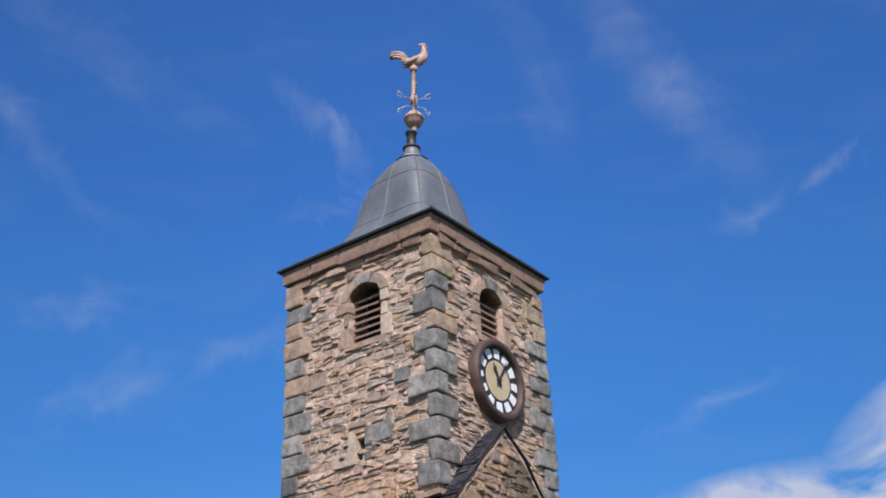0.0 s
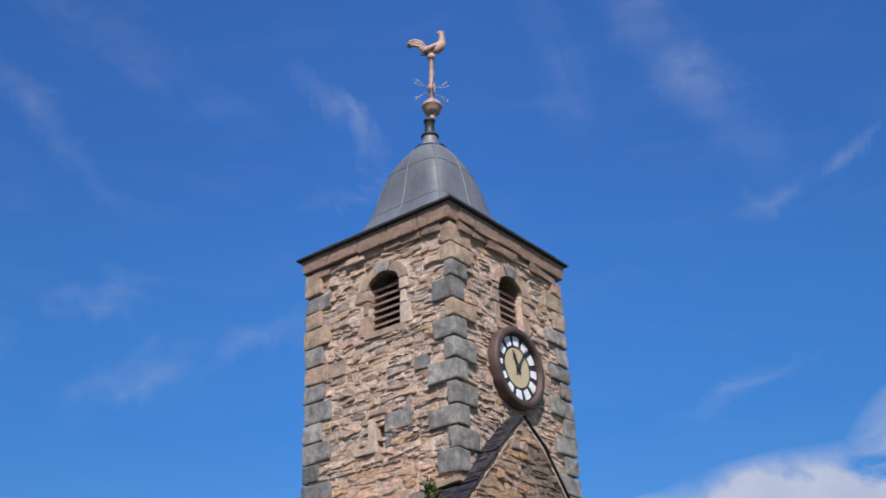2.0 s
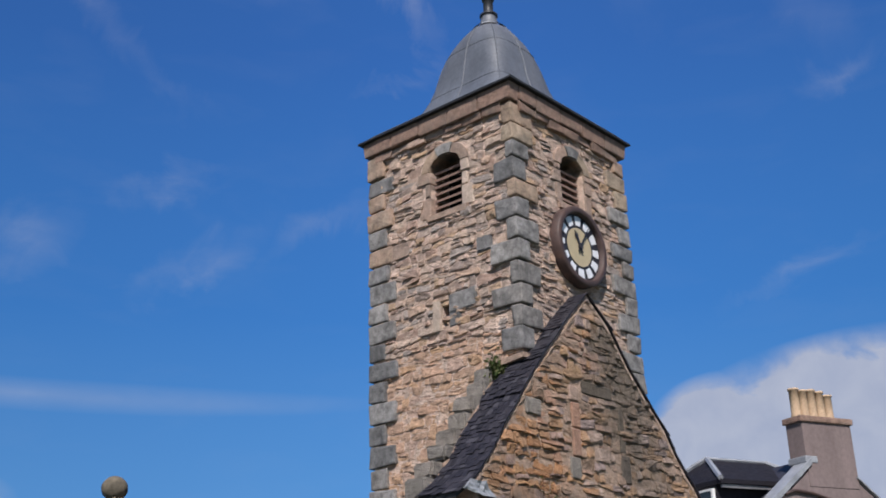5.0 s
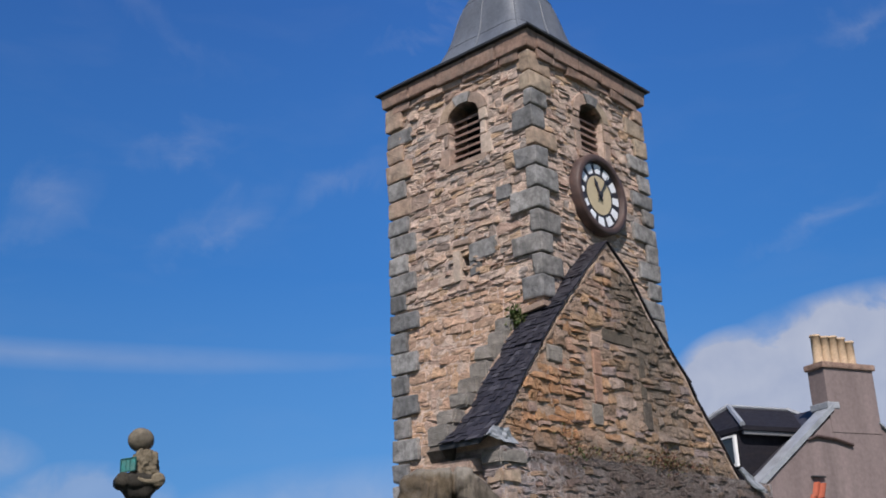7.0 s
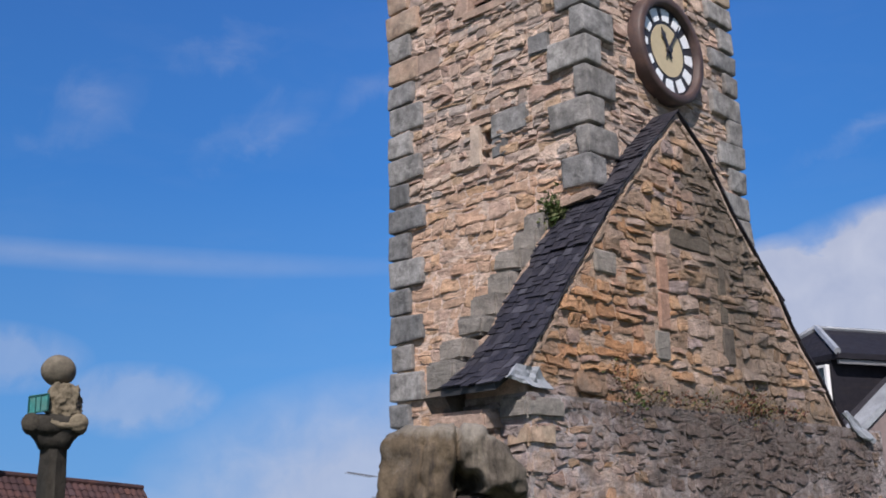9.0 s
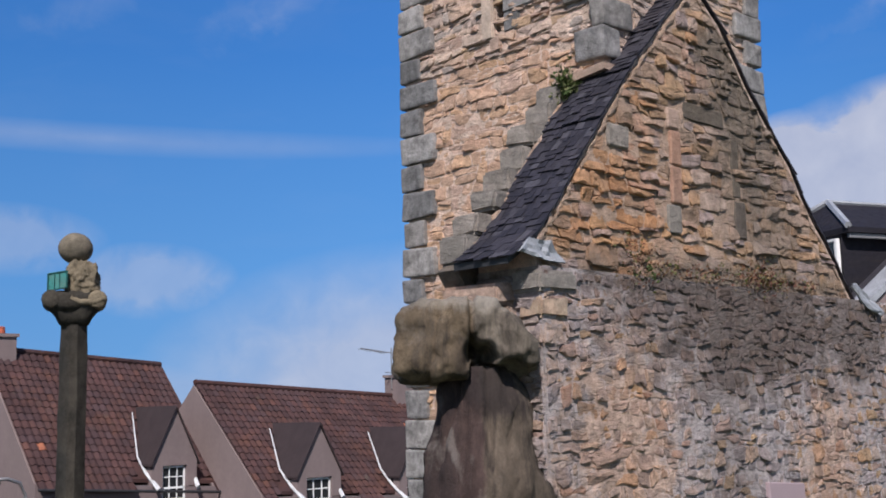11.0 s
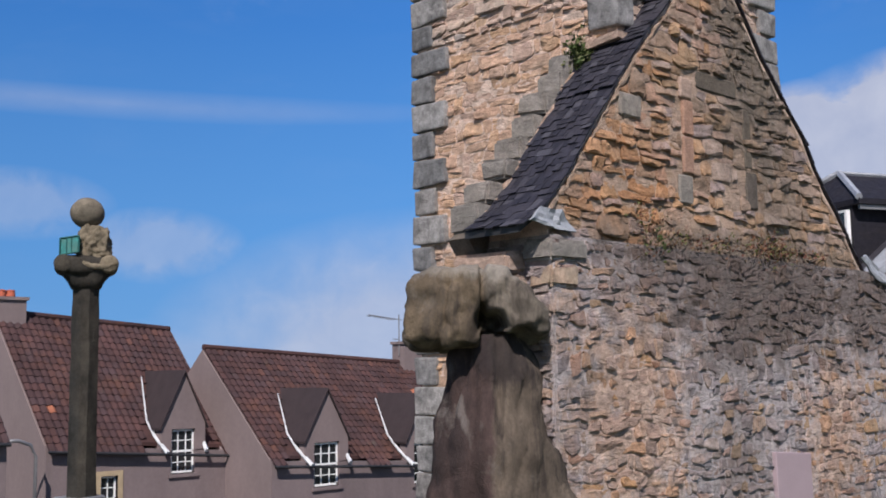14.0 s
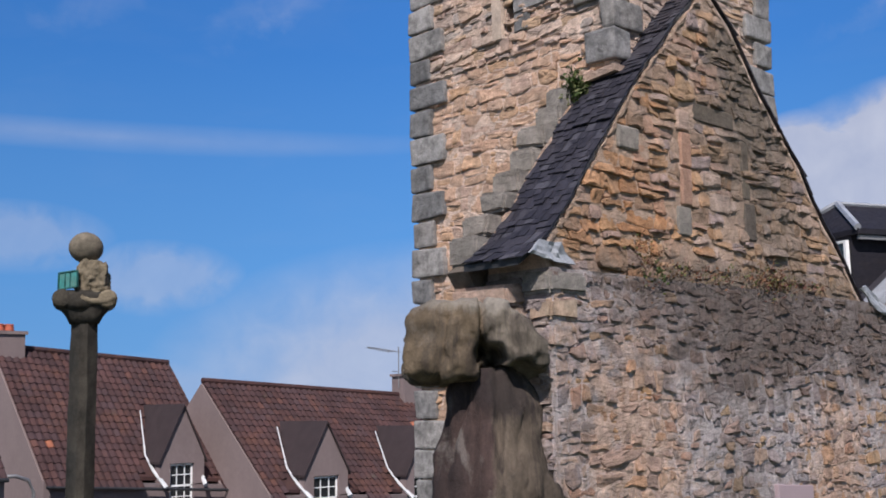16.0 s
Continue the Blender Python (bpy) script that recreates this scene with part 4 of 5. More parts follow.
def build_clock():
    clock = thing("tower_clock", "round tower clock with brown rim, white hour panels and cream dial", "clock")
    cx, cz, yy = 1.385, 6.755, -0.03

    def ring(r0, r1, d0, d1, name, m, parent, label="", steps=56):
        bm = loft([[(cx + r * math.cos(2 * math.pi * i / steps), yy - d, cz + r * math.sin(2 * math.pi * i / steps)) for i in range(steps)] for r, d in ((r0, d0), (r0, d1), (r0 + 0.015, d1 + 0.012), (r1 - 0.02, d1 + 0.012), (r1, d1 - 0.01), (r1, d0))] if r0 > 0 else
                  [[(cx + r * math.cos(2 * math.pi * i / steps), yy - d, cz + r * math.sin(2 * math.pi * i / steps)) for i in range(steps)] for r, d in ((r1, d0), (r1, d1), (0.002, d1))], caps=False)
        return part(name, fixed(bm), m, parent, label, r0 > 0)

    ring(0.515, 0.62, -0.02, 0.13, "rim", M_BEZEL, clock, "rust-brown painted rim")
    dial = ring(0, 0.52, 0.0, 0.06, "chapter_ring", M_CHAPTER, clock, "near-black hour ring")
    ring(0, 0.3, 0.05, 0.068, "dial_centre", M_GOLD, clock, "cream dial centre")
    for k in range(12):
        a = math.pi / 2 - k * math.pi / 6
        r0, r1 = 0.345, 0.48
        half = 0.165
        if k == 9:
            r0, r1, half = 0.37, 0.43, 0.1
        if k in (8, 3):
            half = 0.14
        pts = []
        for r, t in ((r0, -half), (r1, -half), (r1 + 0.008, 0), (r1, half), (r0, half)):
            pts.append((cx + r * math.cos(a + t), cz + r * math.sin(a + t)))
        part("hour_panel", fixed(slab(pts, at_right, 0.088, 0.1)), M_WHITE, dial)
    for name, ang, lng, wide in (("hour_pointer", math.pi / 2 + radians(27), 0.27, 0.035), ("minute_pointer", math.pi / 2 - radians(34), 0.42, 0.02)):
        c, s = math.cos(ang), math.sin(ang)
        shape = [(-0.1, 0.012), (0, wide * 0.8), (lng * 0.55, wide * 0.6), (lng * 0.7, wide * 1.25), (lng * 0.82, wide * 0.4), (lng, 0.004)]
        pts = [(cx + l * c - w * s, cz + l * s + w * c) for l, w in shape] + [(cx + l * c + w * s, cz + l * s - w * c) for l, w in shape[::-1]]
        part(name, fixed(slab(pts, at_right, 0.115, 0.123)), M_CHAPTER, clock)
    part("pointer_boss", fixed(slab([(cx + 0.04 * math.cos(a), cz + 0.04 * math.sin(a)) for a in np.linspace(0, 2 * math.pi, 13)[:-1]], at_right, 0.1, 0.14)), M_CHAPTER, clock)


build_tower_now = build_tower()
build_vane()
build_clock()

# ---------------------------------------------------------------- old gable built against the tower
LEFT = [(1.14, 5.93), (1.08, 5.87), (0.8, 5.61), (0.53, 5.36), (0.34, 5.14), (0.055, 4.87), (-0.13, 4.66), (-0.42, 4.335), (-0.6, 4.09), (-0.85, 3.8), (-1.02, 3.575), (-1.155, 3.4), (-1.3, 3.24), (-1.4, 3.125), (-1.6, 2.97), (-1.76, 2.87)]
RIGHT = [(1.14, 5.91), (1.22, 5.85), (1.4, 5.72), (1.6, 5.58), (1.84, 5.29), (2.09, 4.99), (2.35, 4.75), (2.63, 4.48), (2.92, 4.23), (3.13, 3.93), (3.37, 3.66), (3.6, 3.46), (3.77, 3.28), (3.98, 3.03), (4.24, 2.76), (4.72, 2.56)]


def along(line, z):
    """The x of a slope at the height z."""
    for (x0, z0), (x1, z1) in zip(line, line[1:]):
        if z1 <= z <= z0:
            return x0 + (x1 - x0) * (z0 - z) / (z0 - z1)
    return line[0][0] if z > line[0][1] else line[-1][0]


def height_on(line, x):
    for (x0, z0), (x1, z1) in zip(line, line[1:]):
        if min(x0, x1) <= x <= max(x0, x1):
            return z0 + (z1 - z0) * (x - x0) / (x1 - x0)
    return line[-1][1]


def on_gable(u, z, d):
    return Vector((u, -0.30 - d, z))


def on_lower(u, z, d):
    return Vector((u, -0.34 - d, z))


def on_return(u, z, d):
    return Vector((-1.45 - d, u, z))


# stones of a blocked opening: stretch, height and stone
BLOCKED = [(0.53, 0.73, 3.54, 3.92, M_REDJAMB), (0.55, 0.75, 3.92, 4.28, M_REDJAMB), (0.52, 0.74, 4.28, 4.5, M_DRESSED), (0.46, 0.72, 3.24, 3.54, M_CROW), (1.66, 1.84, 3.72, 4.36, M_SOOTED), (1.68, 1.92, 3.3, 3.71, M_SOOTED), (0.8, 1.58, 4.42, 4.62, M_SOOTED), (-0.44, -0.1, 3.96, 4.19, M_CROW)]


def build_gable():
    gable = thing("old_gable", "ochre rubble gable with slated slopes built against the tower", "gable wall")
    outline = [(max(x, -1.45), z - 0.022) for x, z in LEFT[::-1]] + [(x, z - 0.022) for x, z in RIGHT[1:]]
    part("wall", fixed(slab([*outline, (4.8, 2.4), (-1.42, 2.4)], on_gable, 0.0, -0.66)), M_MORTAR, gable)
    part("lower_wall", box(-1.45, 5.12, -0.34, 0.68, BASE, 2.8), M_LOWMORTAR, gable)
    rnd = random.Random(8)
    # slates, in courses from the eave up
    for line, y0, y1, wide in ((LEFT, -0.345, 0.35, 0.095), (RIGHT, -0.335, 0.36, 0.4)):
        pts = [Vector((x, 0, z)) for x, z in line]
        lens = [(b - a).length for a, b in zip(pts, pts[1:])]
        total = sum(lens)
        flat = [(x, z) for x, z in line]
        top = [(x, z - 0.012) for x, z in flat]
        bottom = [(x, z - 0.07) for x, z in flat[::-1]]
        part("roof_boarding", fixed(slab(top + bottom, at_right, 0.27, -0.35)), M_EDGE, gable)

        def point(s):
            s = max(0.0, min(total - 1e-4, s))
            for a, b, l in zip(pts, pts[1:], lens):
                if s <= l:
                    return a.lerp(b, s / l), (b - a).normalized()
                s -= l

        s, row = total + 0.03, 0
        while s > 0.1:
            p, d = point(s - 0.2)
            q = p + d * 0.2
            out = Vector((d.z, 0, -d.x)) if line is RIGHT else Vector((-d.z, 0, d.x)) * -1
            out = out if out.z > 0 else -out
            y = y0 - (wide / 2 if row % 2 else 0) * 0.6
            while y < y1 - 0.03:
                w = wide * rnd.uniform(0.8, 1.15)
                a, b = max(y, y0), min(y + w, y1)
                y += w
                if b - a < 0.03 or (min(p.x, q.x) > 0.02 and a > -0.02 and max(p.x, q.x) < W):
                    continue
                if min(p.x, q.x) > 0.0 and max(p.x, q.x) < W:
                    b = min(b, -0.0)
                lift, low = rnd.uniform(0.004, 0.01), rnd.uniform(0.012, 0.03)
                slip = rnd.uniform(-0.02, 0.015)
                bm = bmesh.new()
                qq = q + d * slip
                vs = [bm.verts.new(v) for v in (p + Vector((0, a + 0.003, 0)) + out * lift, p + Vector((0, b - 0.003, 0)) + out * lift, qq + Vector((0, b - 0.003, 0)) + out * low, qq + Vector((0, a + 0.003, 0)) + out * (low + rnd.uniform(-0.004, 0.006)))]
                ws = [bm.verts.new(v.co - out * 0.009) for v in vs]
                bm.faces.new(vs)
                bm.faces.new(ws[::-1])
                for i in range(4):
                    bm.faces.new((vs[i], ws[i], ws[(i + 1) % 4], vs[(i + 1) % 4]))
                part("slate", fixed(bm), M_SLATE, gable)
            s -= 0.08
            row += 1
    # crow steps behind the slates, and the wall below them, dark so that their joints read
    low = [(x, z - 0.02) for x, z in LEFT if x <= 0.0]
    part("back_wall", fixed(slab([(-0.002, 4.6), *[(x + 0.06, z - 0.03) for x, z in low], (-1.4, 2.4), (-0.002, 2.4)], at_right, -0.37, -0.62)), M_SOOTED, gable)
    for x0, x1, z0, z1 in ((-0.28, -0.01, 4.5, 4.72), (-0.47, -0.05, 4.27, 4.5), (-0.7, -0.24, 4.06, 4.28), (-0.83, -0.4, 3.82, 4.05), (-1.04, -0.55, 3.6, 3.81), (-1.26, -0.75, 3.37, 3.58), (-1.46, -0.95, 3.13, 3.36), (-1.62, -1.15, 2.89, 3.12)):
        shift = rnd.uniform(-0.03, 0.02)
        bm = box(x0, x1, 0.35 + shift, 0.68 + shift, z0, z1, 0, 0.026)
        bmesh.ops.bevel(bm, geom=list(bm.edges), offset=0.03, segments=2, affect="EDGES")
        part("crow_step", bm, M_CROW, gable)
    # drip stone over the slates under the lowest corner stone
    part("drip_stone", fixed(slab([(0.38, 4.75), (-0.1, 4.8), (-0.1, 4.87), (0.36, 4.83)], at_left, -0.05, 0.13)), M_DRESSED, gable)
    # eave course
    for x0, x1, y0, y1, z0, z1, m in ((-1.51, -1.02, -0.385, -0.06, 2.58, 2.77, M_CROW), (-1.66, -1.3, -0.05, 0.6, 2.5, 2.69, M_DRESSED), (-1.49, -1.12, -0.38, -0.1, 2.36, 2.56, M_QUOINTAN), (-1.55, -1.25, -0.09, 0.28, 2.27, 2.49, M_DRESSED), (-1.53, -1.25, 0.29, 0.66, 2.24, 2.47, M_DRESSED), (-1.47, -1.2, -0.375, -0.1, 2.14, 2.35, M_LOWER)):
        bm = box(x0, x1, y0, y1, z0, z1, 0, 0.02)
        bmesh.ops.bevel(bm, geom=list(bm.edges), offset=0.03, segments=2, affect="EDGES")
        part("eave_stone", bm, m, gable)
    # crumpled lead at both feet of the gable
    for pts, seed in ((((-1.72, 2.9), (-1.58, 3.02), (-1.34, 3.01), (-1.15, 2.83), (-1.42, 2.84)), 1), (((4.1, 2.95), (4.22, 3.0), (4.78, 2.7), (4.76, 2.64), (4.4, 2.7)), 2)):
        bm = fixed(slab(pts, on_gable, 0.03, 0.05))
        bmesh.ops.triangulate(bm, faces=bm.faces)
        bmesh.ops.subdivide_edges(bm, edges=bm.edges, cuts=4, use_grid_fill=True)
        for v in bm.verts:
            v.co += Vector((0, -0.06 * abs(noise.noise(v.co * 13 + Vector((seed, 0, 0)))) - 0.2 * max(0, 2.9 - v.co.z), 0.02 * noise.noise(v.co * 7)))
        part("lead_flashing", bm, M_FLASH, gable, "crumpled grey lead flashing")
    # ragged mortar fillets along the verges
    for line, sign, r in ((LEFT, 1, 0.017), (RIGHT, -1, 0.012)):
        pts = []
        for (x0, z0), (x1, z1) in zip(line[1:-2], line[2:-1]):
            for t in (0.0, 0.25, 0.5, 0.75):
                x, z = x0 + (x1 - x0) * t, z0 + (z1 - z0) * t
                pts.append((x + sign * (0.045 + rnd.uniform(-0.02, 0.02)), -0.318, z - (0.05 if line is LEFT else 0.085) + rnd.uniform(-0.02, 0.02)))
        bm = fixed(tube(pts, [r * rnd.choice((0.4, 0.8, 1.2, 1.7, 2.2)) for _ in pts], 6))
        for v in bm.verts:
            v.co.y = -0.318 + (v.co.y + 0.318) * 0.4
        part("mortar_fillet", bm, M_OCHREMORTAR, gable)
    # mortar where the slates meet the steps
    pts = [(x + rnd.uniform(-0.02, 0.03), 0.335 + rnd.uniform(-0.015, 0.015), z + rnd.uniform(0.0, 0.03)) for x, z in [(x0 + (x1 - x0) * t, z0 + (z1 - z0) * t) for (x0, z0), (x1, z1) in zip(LEFT[6:-2], LEFT[7:-1]) for t in (0.0, 0.33, 0.67)]]
    part("mortar_fillet", fixed(tube(pts, [rnd.choice((0.006, 0.012, 0.02, 0.03)) for _ in pts], 6)), M_OCHREMORTAR, gable)
    # blocked opening: jamb stones, lintel and blocks
    for u0, u1, z0, z1, m in BLOCKED:
        bm = fixed(slab([(u0 + rnd.uniform(0, 0.02), z0 + 0.008), (u1 - rnd.uniform(0, 0.02), z0 + 0.008), (u1 - rnd.uniform(0, 0.03), z1 - 0.008), (u0 + rnd.uniform(0, 0.03), z1 - 0.008)], on_gable, -0.1, rnd.uniform(0.02, 0.036)))
        bmesh.ops.bevel(bm, geom=list(bm.edges), offset=0.016, segments=1, affect="EDGES")
        part("jamb_stone", bm, m, gable)
    return gable


gable = build_gable()
plaque = fixed(slab([(1.9, 0.14), (2.61, 0.09), (2.6, 0.79), (1.89, 0.84)], on_lower, -0.02, 0.058))
bmesh.ops.bevel(plaque, geom=list(plaque.edges), offset=0.008, segments=1, affect="EDGES")
tagged(part("wall_plaque", plaque, M_PLAQUE), "blank pink stone plaque fixed to the rubble wall", "plaque")

# ---------------------------------------------------------------- standing stone and market cross
RIGHTWARD, AWAY = Vector((0.72, -0.69, 0)), Vector((0.69, 0.72, 0))


def rough(p, seed, a=0.03, b=0.012):
    return a * noise.noise(p * 2.3 + Vector((seed, 0, 0))) + b * noise.noise(p * 8 + Vector((0, seed, 0))) + 0.006 * noise.noise(p * 22)


def build_menhir():
    foot = FOOT
    menhir = thing("standing_stone", "tall weathered standing stone carrying a cleft boulder", "standing stone")
    levels = [(-0.62, -0.68, 0.68, 0.46), (-0.2, -0.66, 0.67, 0.44), (0.1, -0.645, 0.655, 0.43), (0.38, -0.625, 0.63, 0.42), (0.57, -0.61, 0.615, 0.4), (0.75, -0.6, 0.53, 0.38), (0.9, -0.59, 0.475, 0.36), (1.08, -0.575, 0.44, 0.34), (1.3, -0.555, 0.4, 0.32), (1.5, -0.52, 0.365, 0.3), (1.7, -0.475, 0.32, 0.28), (1.86, -0.43, 0.25, 0.25), (1.98, -0.36, 0.17, 0.2)]
    rings = []
    zs = np.linspace(-0.62, 1.98, 54)
    for z in zs:
        l, r, d = (float(np.interp(z, [q[0] for q in levels], [q[i] for q in levels])) for i in (1, 2, 3))
        ring = []
        for i in range(72):
            a = 2 * math.pi * i / 72
            c, s = math.cos(a), math.sin(a)
            pw = 1.45 if s < 0 else 2.6
            rad = 1 / (abs(c) ** pw + abs(s) ** pw) ** (1 / pw)
            p = foot + RIGHTWARD * ((l + r) / 2 + (r - l) / 2 * c * rad) + AWAY * (d * s * rad) + Vector((0, 0, z))
            lat = (l + r) / 2 + (r - l) / 2 * c * rad
            groove = (-0.03 * math.exp(-((lat + 0.12) / 0.05) ** 2) + 0.035 * math.exp(-((lat + 0.04) / 0.03) ** 2) + 0.05 * math.exp(-((lat - 0.16 - 0.05 * noise.noise(Vector((1, 2, z * 4)))) / 0.022) ** 2) * (0.9 < z < 1.6) + 0.06 * math.exp(-((lat + 0.44 - 0.3 * max(z - 1.4, 0)) / 0.03) ** 2) * (z > 1.2)) * (s < 0)
            flute = 0.02 * noise.noise(Vector((lat * 9, z * 0.8, 3)))
            out = (p - (foot + RIGHTWARD * ((l + r) / 2) + Vector((0, 0, z)))).normalized()
            ring.append(p + out * (rough(p, 3, 0.05, 0.024) + flute * 1.6 - groove - 0.05 * abs(noise.noise(Vector((lat * 5, s * 3, z * 1.1))))))
        rings.append(ring)
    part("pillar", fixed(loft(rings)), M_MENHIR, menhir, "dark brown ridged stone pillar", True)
    bm = bmesh.new()
    bmesh.ops.create_icosphere(bm, subdivisions=6, radius=1.0)
    top_line = ([-0.62, -0.56, -0.5, -0.35, -0.1, 0.06, 0.27, 0.43, 0.55, 0.6], [0.14, 0.24, 0.29, 0.33, 0.365, 0.345, 0.3, 0.18, 0.03, -0.02])
    low_line = ([-0.62, -0.5, -0.3, 0.0, 0.05, 0.1, 0.3, 0.42, 0.52, 0.6], [-0.25, -0.36, -0.345, -0.36, -0.33, -0.24, -0.235, -0.2, -0.28, -0.26])
    for v in bm.verts:
        n = v.co.copy()
        p = 5.0
        rad = 1 / (abs(n.x) ** p + abs(n.y) ** p + abs(n.z) ** p) ** (1 / p)
        n *= rad
        lat, dep = n.x * 0.6, n.y * 0.42
        front = min(max(0.4 - dep * 4, 0.0), 1.0)
        t, b = float(np.interp(lat, *top_line)), float(np.interp(lat, *low_line))
        b = b * front - 0.34 * (1 - front)
        up = (t + b) / 2 + n.z * (t - b) / 2
        wp = Vector((lat, dep, up))
        out = wp.normalized()
        shift = rough(wp + Vector((7, 3, 0)), 11, 0.075, 0.035) - 0.05 * abs(noise.noise(wp * 3.3 + Vector((2, 8, 5)))) - 0.016 * abs(noise.noise(wp * 7 + Vector((5, 1, 2))))
        crack = 0.15 * math.exp(-((lat - 0.055 - 0.02 * noise.noise(Vector((0, 0, up * 6)))) / 0.019) ** 2)
        crack += 0.05 * math.exp(-((lat + 0.27 - 0.1 * up - 0.03 * noise.noise(Vector((3, 0, up * 5)))) / 0.02) ** 2) * (up < 0.2)
        crack += 0.03 * math.exp(-((lat - 0.33 + 0.1 * up) / 0.03) ** 2)
        recess = 0.45 * math.exp(-((abs(lat - 0.135 - 0.05 * noise.noise(wp * 6)) / 0.1) ** 3 + (abs(up + 0.17 + 0.25 * (lat - 0.14) - 0.06 * noise.noise(wp * 8 + Vector((4, 4, 4)))) / 0.115) ** 3))
        wp += out * shift - out * crack * front + Vector((0, recess * front, 0))
        v.co = foot + RIGHTWARD * (wp.x - 0.215) + AWAY * wp.y + Vector((0, 0, 2.2 + wp.z))
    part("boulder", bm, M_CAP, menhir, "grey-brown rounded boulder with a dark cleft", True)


def build_cross():
    c = Vector((-2.97, 4.87, 0))
    base = ground_z(c.x, c.y)
    cross = thing("market_cross", "tall dark stone market cross with carved head and ball", "market cross")
    cross.location = (0.02, -0.012, -0.042)
    turn = Matrix.Rotation(radians(19), 3, "Z")

    def oct_ring(r, z, cut=0.32, wobble=0.0):
        pts = []
        for x, y in ((1, -cut), (1, cut), (cut, 1), (-cut, 1), (-1, cut), (-1, -cut), (-cut, -1), (cut, -1)):
            q = turn @ Vector((x * r, y * r, 0)) + c
            pts.append(Vector((q.x, q.y, z)) + wobble * noise.noise_vector(Vector((q.x * 3, q.y * 3, z * 3))))
        return pts

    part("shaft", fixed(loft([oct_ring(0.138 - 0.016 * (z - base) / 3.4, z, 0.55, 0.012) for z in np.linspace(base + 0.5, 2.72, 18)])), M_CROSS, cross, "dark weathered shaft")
    for k, (r, h) in enumerate(((0.75, 0.25), (0.5, 0.27))):
        z0 = base + 0.25 * k - 0.05
        part("step", fixed(loft([oct_ring(r, z0, 0.42), oct_ring(r, z0 + h, 0.42), oct_ring(r - 0.02, z0 + h + 0.02, 0.42)])), M_CROSS, cross)
    side, back = Vector((0.9, -0.44, 0)), Vector((0.44, 0.9, 0))

    def slab_ring(half, deep, z, p=4.0, n=28, shift=0.0):
        ring = []
        for q in range(n):
            a = 2 * math.pi * q / n
            ca, sa = math.cos(a), math.sin(a)
            r = 1 / (abs(ca) ** p + abs(sa) ** p) ** (1 / p)
            ring.append(c + side * (shift + half * ca * r) + back * (deep * sa * r) + Vector((0, 0, z)))
        return ring

    head = part("capital", fixed(loft([slab_ring(0.15, 0.15, 2.66), slab_ring(0.19, 0.165, 2.74), slab_ring(0.25, 0.185, 2.81), slab_ring(0.29, 0.2, 2.86), slab_ring(0.3, 0.21, 2.91), slab_ring(0.29, 0.21, 2.97), slab_ring(0.22, 0.17, 3.0)])), M_CROSS, cross, "dark flared capital", True)
    # left scroll dark, right one pale: side lighting put into the stone colour
    for s, m in ((-1, M_CROSS), (1, M_CARVED)):
        end = c + side * (0.23 * s) + Vector((0, 0, 2.91))
        part("scroll", fixed(tube([end - back * 0.225, end - back * 0.21, end + back * 0.21], [0.07, 0.098, 0.098], 14)), m, head, smooth=True)
    part("corbel", fixed(loft([slab_ring(0.14, 0.2, 2.8, 3.0, 28, -0.06), slab_ring(0.24, 0.225, 2.86, 3.0, 28, -0.06), slab_ring(0.25, 0.23, 2.94, 3.0, 28, -0.07), slab_ring(0.2, 0.2, 3.0, 3.0, 28, -0.06)])), M_CROSS, head, smooth=True)
    tray = c + side * 0.1 - back * 0.2
    part("tray", fixed(tube([tray - side * 0.14 + Vector((0, 0, 2.93)), tray - side * 0.05 + Vector((0, 0, 2.885)), tray + side * 0.1 + Vector((0, 0, 2.88)), tray + side * 0.2 + Vector((0, 0, 2.92))], 0.035, 8)), M_CARVED, head, smooth=True)
    bm = bmesh.new()
    bmesh.ops.create_icosphere(bm, subdivisions=5, radius=1)
    for v in bm.verts:
        n = v.co.copy()
        n *= 1 / (abs(n.x) ** 5 + abs(n.y) ** 5 + abs(n.z) ** 5) ** 0.2
        q = Vector((n.x * (0.165 - 0.02 * n.z), n.y * 0.175, n.z * 0.2))
        q += q.normalized() * (0.03 * noise.noise(q * 12) + 0.03 * noise.noise(q * 24) + 0.012 * noise.noise(q * 50))
        v.co = c + side * (0.075 + q.x) + back * (q.y - 0.02) + Vector((0, 0, 3.12 + q.z))
    part("carved_block", bm, M_CARVED, cross, "worn carved sandstone head block", True)
    # the bronze panel beside the block
    u, w = (side * 0.93 - back * 0.37).normalized(), (-back * 0.93 - side * 0.37).normalized()
    corner = c - side * 0.255 - back * 0.14
    bm = bmesh.new()
    pts = []
    for t in (0.0, 0.03):
        for s, z in ((0.0, 3.0), (0.2, 3.03), (0.2, 3.2), (0.0, 3.175)):
            pts.append(corner + u * s + w * t + Vector((0, 0, z)))
    vs = [bm.verts.new(p) for p in pts]
    for q in ((0, 3, 2, 1), (4, 5, 6, 7), (0, 1, 5, 4), (1, 2, 6, 5), (2, 3, 7, 6), (3, 0, 4, 7)):
        bm.faces.new([vs[i] for i in q])
    panel = part("bronze_panel", fixed(bm), M_GREEN, cross, "blue-green weathered bronze panel")
    for a, b in zip(pts[4:], pts[5:] + pts[4:5]):
        part("panel_rim", fixed(tube([a, b], 0.011, 6)), M_DARKGREEN, panel)
    for f in (0.35, 0.62):
        part("panel_rib", fixed(tube([pts[4].lerp(pts[5], f) + w * 0.004, pts[7].lerp(pts[6], f) + w * 0.004], 0.006, 6)), M_DARKGREEN, panel)
    bm = bmesh.new()
